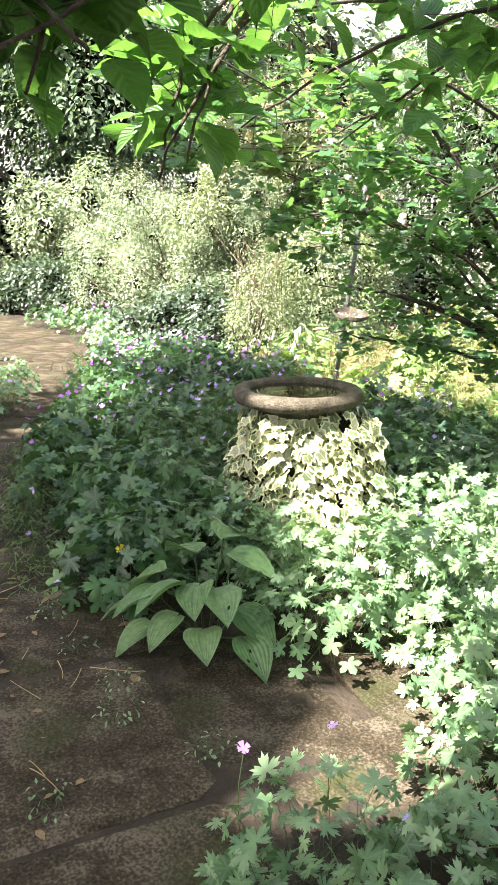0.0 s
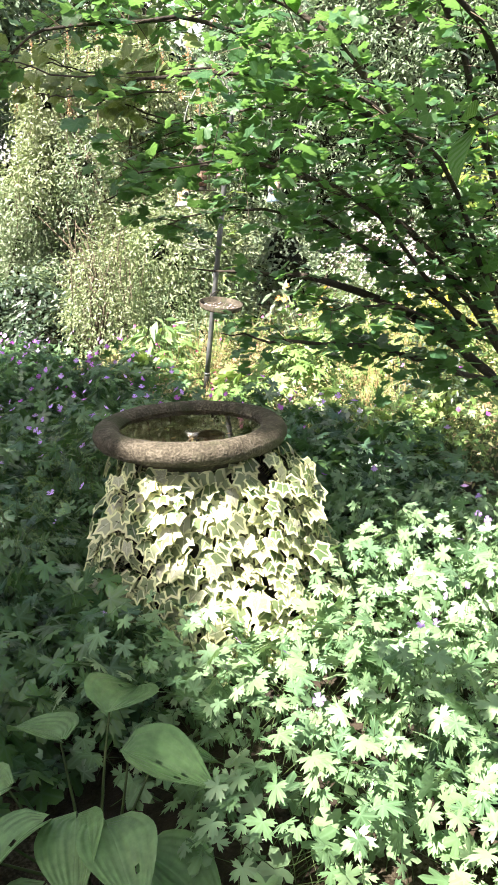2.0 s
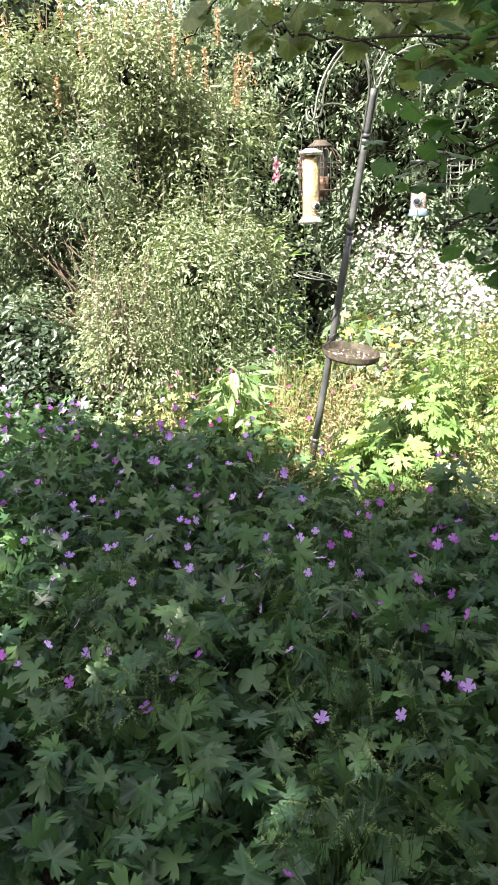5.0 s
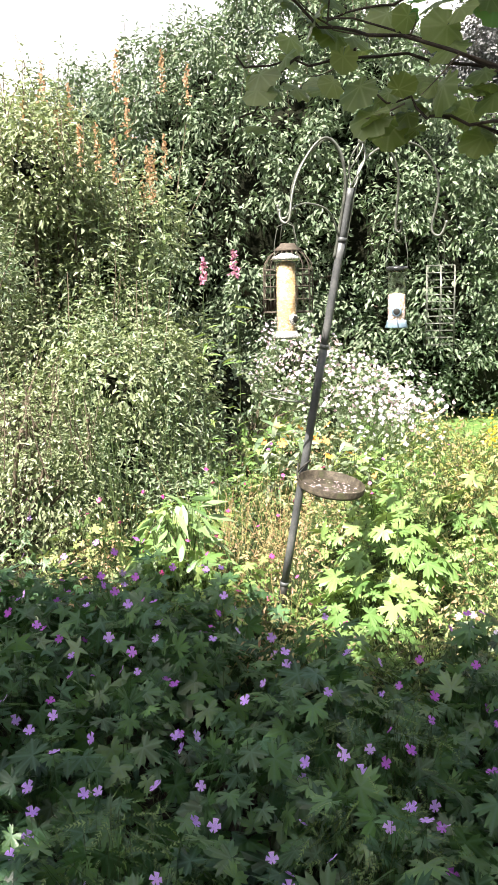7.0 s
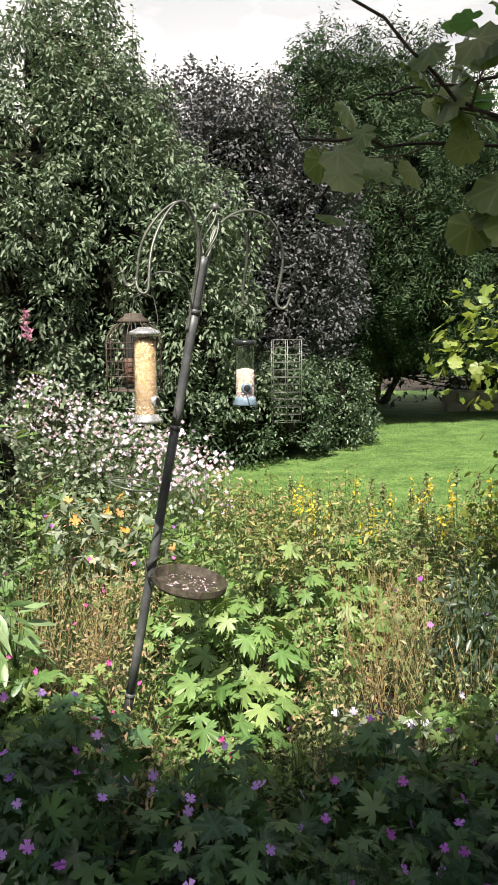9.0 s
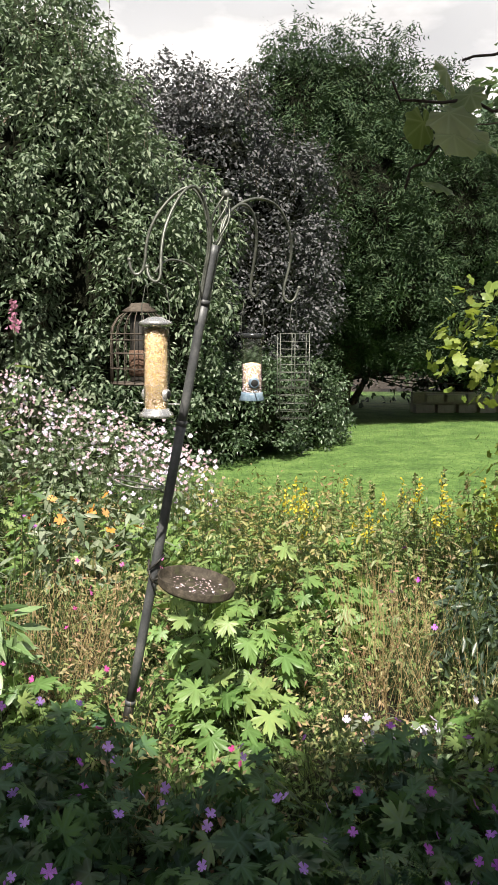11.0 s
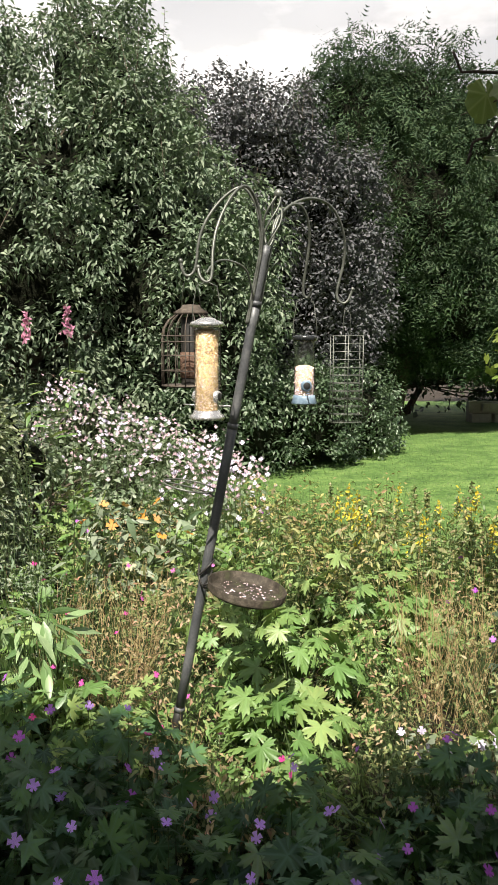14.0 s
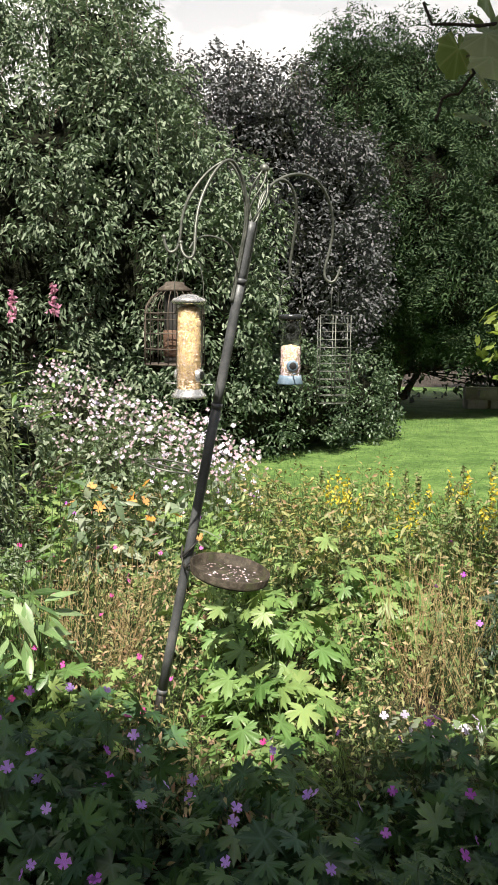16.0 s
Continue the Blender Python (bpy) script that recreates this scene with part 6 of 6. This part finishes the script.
def branch_leaves(ob, branches, per, size, template, material, spread=0.05, droop=0.6, tilt=0.38, face=(0, 0, 1.0), twig=(0.04, 0.2), keep=lambda P: np.ones(len(P), bool)):
    """Leaves set along twigs that leave each branch on both sides; branches are polylines."""
    P, D, tw_b, tw_t = [], [], [], []
    for br in branches:
        br = np.asarray(br, float)
        seg = np.linalg.norm(np.diff(br, axis=0), axis=1)
        cum = np.concatenate([[0], np.cumsum(seg)])
        n = max(2, int(cum[-1] * per))
        for s in RNG.uniform(0.12 * cum[-1], cum[-1], n):
            p = np.array([np.interp(s, cum, br[:, k]) for k in range(3)])
            d = np.array([np.interp(min(s + .05, cum[-1]), cum, br[:, k]) for k in range(3)]) - p
            side = unit(np.cross(d + 1e-6, [0, 0, 1.0])) * RNG.choice([-1, 1])
            dirn = unit(d * 6 + side * RNG.uniform(0.2, 1) + RNG.normal(0, 0.3, 3))
            ln = RNG.uniform(*twig)
            tip = p + dirn * ln
            tw_b.append(p); tw_t.append(tip)
            for f in (0.45, 0.75, 1.0, 1.0):
                P.append(p + dirn * ln * f + RNG.normal(0, spread * 0.4, 3)); D.append(dirn + RNG.normal(0, 0.5, 3))
    P, D = np.array(P), np.array(D)
    k = clear_of_walk(P) & keep(P)
    P, D = P[k], D[k]
    nrm = np.array([face]) + RNG.normal(0, tilt, P.shape)
    m = frames_for(nrm, D - np.array([[0, 0, droop]]))
    o = np.array(ob.location)
    tagged(part("leaf_growth", scatter("leaf_growth", template, P - o, m, size * RNG.uniform(0.65, 1.2, len(P)), material), ob), kind="stuff")
    tb, tt = np.array(tw_b), np.array(tw_t)
    k = clear_of_walk(tt)
    tagged(part("twig_growth", stems_mesh("twig_growth", tb[k] - o, tt[k] - o, 0.0016, M_BARK), ob), kind="stuff")


def draw_branches(ob, branches, r0, r1=0.004, mat=None):
    o = np.array(ob.location)
    for i, br in enumerate(branches):
        br = np.asarray(br, float)
        t = np.linspace(0, 1, len(br))
        u = np.linspace(0, 1, 16)
        pts = np.stack([np.interp(u, t, br[:, k]) for k in range(3)], 1)
        pts[1:-1] = (pts[:-2] + 2 * pts[1:-1] + pts[2:]) / 4
        pts[1:-1] += RNG.normal(0, 0.004, pts[1:-1].shape)
        part("branch", Shape().tube(pts - o, np.linspace(r0[i], r1, 16), 8).mesh("branch", mat or M_DARKBARK), ob)


def sunlit_spot(P):
    """Where the sun reaches the plants through the crowns."""
    q = P - np.array(TO_SUN)[None] * ((P[:, 2] - 0.4) / TO_SUN.z)[:, None]
    x, y = q[:, 0], q[:, 1]
    lit = y > 2.17 + 0.08 * np.sin(x * 5) + 0.3 / (1 + np.exp((x + 0.38) * 12))
    lit |= (x > 1.05) & (y > 1.35) | (x > 1.5) & (y > 0.95)
    u = (x - 2.75) * -0.796 + (y + 0.3) * 0.605            # strip from the path to the ivy
    w = (x - 2.75) * 0.605 + (y + 0.3) * 0.796
    low = np.where(u < 0.2, -0.76, np.where(u < 0.5, -0.57, np.where(u < 0.95, -0.46, -0.36)))
    lit |= (u > -0.25) & (u < 1.42) & (w > low) & (w < 0.62)
    lit |= (x > 1.28) & (x < 2.1) & (y < 0.8 + 0.6 * np.maximum(0, x - 1.4)) & (y < 0.94) & (w > -0.36)
    lit |= x < -2.0 + 0.2 * np.sin(y * 4)
    dapple = np.array([noise.noise(Vector((a * 2.0, b * 2.0, 1.5))) for a, b in zip(x, y)])
    return lit | ((dapple > 0.24) & (y > 0.2) & ((y < 1.7) | (x < -0.6)))


def over_ivy(P):
    """The gap through which the sun reaches the ivy."""
    q = P - np.array(TO_SUN)[None] * ((P[:, 2] - 0.4) / TO_SUN.z)[:, None]
    return (q[:, 0] > 1.26) & (q[:, 0] < 1.8) & (q[:, 1] > 0.1) & (q[:, 1] < 0.8 + 0.6 * np.maximum(0, q[:, 0] - 1.4))


maple = thing("maple", (1.9, 2.05, 0), "spreading lobed-leaf tree with thin arching branches over the bird bath", "tree")
MAPLE = [
    [(1.9, 2.05, -0.05), (1.8, 1.95, 0.5), (1.556, 1.536, 0.85), (1.405, 1.143, 1.0), (1.2, 1.05, 1.02), (0.98, 1.02, 1.03)],
    [(1.78, 1.9, 0.55), (1.5, 1.3, 0.78), (1.35, 0.98, 0.82), (1.15, 0.95, 0.84)],
    [(1.8, 1.95, 0.55), (1.6, 1.4, 1.15), (1.25, 1.1, 1.35), (0.95, 0.98, 1.34), (0.72, 0.9, 1.24)],
    [(1.75, 1.85, 0.7), (1.5, 1.3, 1.5), (1.1, 1.05, 1.62), (0.85, 0.95, 1.6), (0.66, 0.88, 1.5)],
    [(1.8, 1.9, 0.75), (1.3, 1.45, 1.75), (0.9, 1.2, 1.97), (0.55, 1.08, 1.9), (0.36, 1.05, 1.82)],
    [(1.8, 1.95, 0.8), (1.6, 1.5, 1.9), (1.5, 0.9, 2.1), (1.4, 0.4, 2.0), (1.3, 0.0, 1.75)],
    [(1.8, 1.95, 0.75), (1.9, 1.2, 1.6), (1.8, 0.7, 1.8), (1.65, 0.3, 1.7)],
    [(1.6, 1.5, 1.3), (1.2, 1.35, 1.7), (0.85, 1.3, 1.85), (0.62, 1.3, 1.82)],
    [(1.7, 1.6, 0.8), (1.55, 1.2, 1.2), (1.45, 0.75, 1.35), (1.25, 0.5, 1.3)],
    [(1.5, 1.3, 1.5), (1.25, 0.8, 1.7), (1.0, 0.45, 1.65), (0.88, 0.33, 1.52)],
    [(0.78, 1.12, 1.95), (0.68, 1.06, 1.9), (0.58, 1.03, 1.86)],
    [(1.7, 1.7, 0.8), (1.35, 1.25, 1.18), (1.05, 1.12, 1.22), (0.8, 1.08, 1.16)],
    [(1.7, 1.75, 0.75), (1.6, 1.25, 0.92), (1.5, 0.98, 0.93)],
    [(1.75, 1.85, 0.8), (1.7, 1.3, 1.35), (1.6, 0.95, 1.5), (1.4, 0.75, 1.5)],
    [(1.1, 1.05, 1.62), (0.54, 0.95, 1.634), (0.372, 0.93, 1.687), (0.296, 0.93, 1.706), (0.252, 0.93, 1.722), (0.195, 0.93, 1.77), (0.12, 0.93, 1.831), (0.095, 0.93, 1.855)],
    [(1.25, 1.1, 1.35), (1.0, 1.2, 1.45), (0.8, 1.15, 1.42), (0.62, 1.1, 1.34)],
    [(1.5, 1.3, 1.5), (1.15, 1.25, 1.52), (0.95, 1.15, 1.5), (0.75, 1.05, 1.42)],
    # next two: unseen branches added overhead to shade the spray below them
    [(0.9, 1.2, 1.97), (0.7, 1.1, 2.3), (0.45, 1.0, 2.45), (0.28, 0.95, 2.42)],
    [(0.9, 1.2, 1.97), (0.75, 0.9, 2.3), (0.55, 0.82, 2.4), (0.38, 0.8, 2.35)],
    [(1.1, 1.05, 1.62), (0.566, 1.08, 1.655), (0.407, 1.08, 1.692), (0.32, 1.08, 1.721), (0.234, 1.08, 1.715), (0.175, 1.08, 1.73), (0.095, 1.08, 1.713), (0.072, 1.080, 1.743)],
    [(0.175, 1.08, 1.73), (0.116, 1.060, 1.674), (0.078, 1.040, 1.618)],
    [(1.0, 1.15, 1.8), (0.543, 1.14, 1.82), (0.395, 1.14, 1.822), (0.313, 1.14, 1.809), (0.237, 1.14, 1.803), (0.176, 1.14, 1.789)],
    [(0.95, 1.0, 1.56), (0.559, 0.97, 1.572), (0.416, 0.97, 1.592), (0.363, 0.97, 1.618), (0.311, 0.97, 1.638)],
    [(1.0, 1.1, 1.45), (0.822, 1.05, 1.505), (0.702, 1.05, 1.552), (0.574, 1.05, 1.618), (0.448, 1.05, 1.688), (0.334, 1.05, 1.742), (0.214, 1.05, 1.772)],
    [(1.0, 1.15, 1.44), (0.748, 1.15, 1.493), (0.614, 1.15, 1.544), (0.49, 1.15, 1.597), (0.39, 1.15, 1.64), (0.308, 1.15, 1.647)],
]
draw_branches(maple, MAPLE, [0.024, 0.011, 0.014, 0.014, 0.014, 0.014, 0.012, 0.008, 0.008, 0.008, 0.004, 0.008, 0.007, 0.01, 0.003, 0.006, 0.006, 0.004, 0.004, 0.003, 0.002, 0.003, 0.003, 0.003, 0.003], 0.0015)
branch_leaves(maple, MAPLE[1:14] + MAPLE[15:17], 41, 0.036, T_MAPLE, L_MAPLE, keep=lambda P: ~over_ivy(P))
branch_leaves(maple, [MAPLE[14]] + MAPLE[17:], 9, 0.034, T_CRINKLED, L_CRINKLED, 0.05, 1.1, 0.5, (0.05, -0.6, 0.8), (0.02, 0.09), keep=lambda P: P[:, 0] > 0.11)
branch_leaves(maple, MAPLE[:1], 14, 0.036, T_MAPLE, L_MAPLE)

broad = thing("viburnum", (3.6, 0.3, 0), "overhanging tree with broad oval toothed leaves above the path", "tree")
BROAD = [
    [(3.6, 0.3, -0.05), (3.5, 0.2, 0.9), (3.2, 0.0, 1.7), (2.8, -0.3, 2.0), (2.5, -0.7, 1.75), (2.43, -0.92, 1.4)],
    [(3.2, 0.0, 1.7), (2.8, 0.1, 1.9), (2.4, 0.1, 1.75), (2.05, -0.05, 1.5)],
    [(3.3, 0.05, 1.5), (2.7, 0.4, 1.8), (2.2, 0.4, 1.75), (1.8, 0.2, 1.55)],
    [(2.8, -0.3, 2.0), (2.6, -0.9, 1.95), (2.6, -1.3, 1.7), (2.66, -1.45, 1.5)],
    [(3.2, 0.0, 1.7), (2.6, -0.1, 1.75), (2.3, -0.3, 1.65), (2.1, -0.45, 1.5)],
    [(3.2, 0.0, 1.6), (2.75, 0.3, 1.5), (2.4, 0.35, 1.45), (2.15, 0.4, 1.35)],
    [(2.6, -0.9, 1.95), (2.72, -1.15, 1.75), (2.74, -1.27, 1.56), (2.7, -1.31, 1.42)],
    [(2.5, -0.7, 1.75), (2.5, -0.86, 1.6), (2.5, -0.93, 1.38)],
    [(2.45, -0.75, 1.7), (2.4, -0.86, 1.55), (2.36, -0.88, 1.36)],
    [(2.6, -1.0, 1.95), (2.62, -1.2, 1.75), (2.58, -1.33, 1.55)],
    [(2.7, -0.1, 1.98), (2.25, -0.35, 1.85), (1.98, -0.46, 1.65), (1.88, -0.47, 1.49)],
    [(2.1, -0.4, 1.75), (1.98, -0.5, 1.62), (1.97, -0.54, 1.5)],
    [(3.2, 0.0, 1.7), (3.0, -0.9, 1.75), (2.688, -1.351, 1.589), (2.787, -1.356, 1.500), (2.869, -1.338, 1.438)],
    [(3.0, -0.9, 1.75), (2.750, -1.429, 1.414), (2.844, -1.411, 1.321)],
]
NEAR_SPRAYS = np.array([(2.43, -0.92, 1.38), (2.72, -1.27, 1.47), (1.92, -0.48, 1.52), (2.825, -1.363, 1.455), (2.830, -1.409, 1.322)])
draw_branches(broad, BROAD, [0.034, 0.011, 0.011, 0.008, 0.008, 0.008, 0.005, 0.005, 0.005, 0.005, 0.006, 0.004, 0.0032, 0.003], 0.002)
branch_leaves(broad, BROAD, 23, 0.1, T_OVAL, L_OVAL, keep=lambda P: ~sunlit_spot(P) | (np.min(np.linalg.norm(P[:, None] - NEAR_SPRAYS[None], axis=2), axis=1) < 0.22) | ((P[:, 2] > 1.55) & ~over_ivy(P) & (RNG.random(len(P)) < 0.32)))


# tall trees behind the walk; the sun comes through the gaps of their crowns
def shade_tree(x, y, blobs, label):
    woody("shade_tree", (x, y, 0), blobs, 44, 6, 0.12, 0.2, T_SMALLLOW, L_OVAL, label, "tree", 0.14, "shade trees", keep=lambda P: ~sunlit_spot(P), inner=0)


shade_tree(0.3, -5.4, [(-0.9, -3.6, 6.6, 1.9, 1.9, 0.8), (0.6, -3.9, 6.8, 1.9, 1.9, 0.8), (-2.2, -3.4, 6.5, 1.6, 1.7, 0.8)], "tall broad-leaved tree shading the path")
shade_tree(3.4, -6.4, [(1.9, -4.3, 6.6, 1.8, 1.9, 0.8), (3.2, -5.2, 6.6, 1.7, 1.9, 0.8), (2.2, -6.0, 6.7, 1.8, 1.6, 0.8), (4.4, -6.2, 6.7, 1.5, 1.5, 0.8)], "tall broad-leaved tree standing behind the path")

# ------------------------------------------------------------ litter on the slabs, then the slabs
for i in range(110):
    s = RNG.random()
    k = RNG.integers(1, 6)
    c = LINE[k] * (1 - s) + LINE[k + 1] * s + RNG.normal(0, 0.22, 2)
    V, T, UV = T_SMALL
    if i == 0:
        litter_me = link_mesh("fallen_leaf", V, T, M_LITTER, UV)
    ob = tagged(new("fallen_leaf", litter_me), "curled dry brown leaf lying on the paving", "leaf", "fallen leaves")
    ob.matrix_basis = pose(c[0], c[1], 0.014, RNG.normal(0, 8), RNG.normal(0, 8), RNG.uniform(0, 360)) @ Matrix.Scale(RNG.uniform(0.02, 0.05), 4)
for x, y in ((2.42, -1.38), (2.3, -1.42), (2.55, -1.3), (1.55, -0.62), (1.78, -0.62), (1.9, -0.7), (1.25, -0.55), (2.1, -1.02), (2.2, -0.62), (1.7, -1.1)):
    clump("weed", x, y, 0.07, 0.04 + 0.03 * RNG.random(), 26, T_SMALL, L_GERPALE, 0.016, "small green weed growing in a paving joint", "weed", "joint weeds", (), 0.0007, 0.6, z=0.004)
for i in range(14):
    k = RNG.uniform(0, 1)
    c = np.array([2.55, -1.0]) * (1 - k) + np.array([1.2, -0.65]) * k + RNG.normal(0, 0.16, 2)
    a = RNG.uniform(0, 6.28)
    d = np.array([math.cos(a), math.sin(a), 0]) * RNG.uniform(0.03, 0.09)
    tw = tagged(new("twig", stems_mesh("twig", [-d], [d + np.array([0, 0, 0.006])], 0.0016, M_DRY, 0.2, 5)), "thin dry twig lying on the paving", "twig", "fallen twigs")
    tw.location = (c[0], c[1], 0.014)
stray = thing("geranium", (2.5, -0.8, 0), "single magenta geranium flower on a tall stem beside the path", "geranium")
part("stem", stems_mesh("stem", [[0, 0, 0]], [[-0.03, 0.03, 0.23]], 0.0018, M_STEM), stray)
put_flower(stray, (-0.03, 0.03, 0.232), 0.017, P_MAGENTA)
lay_slabs()
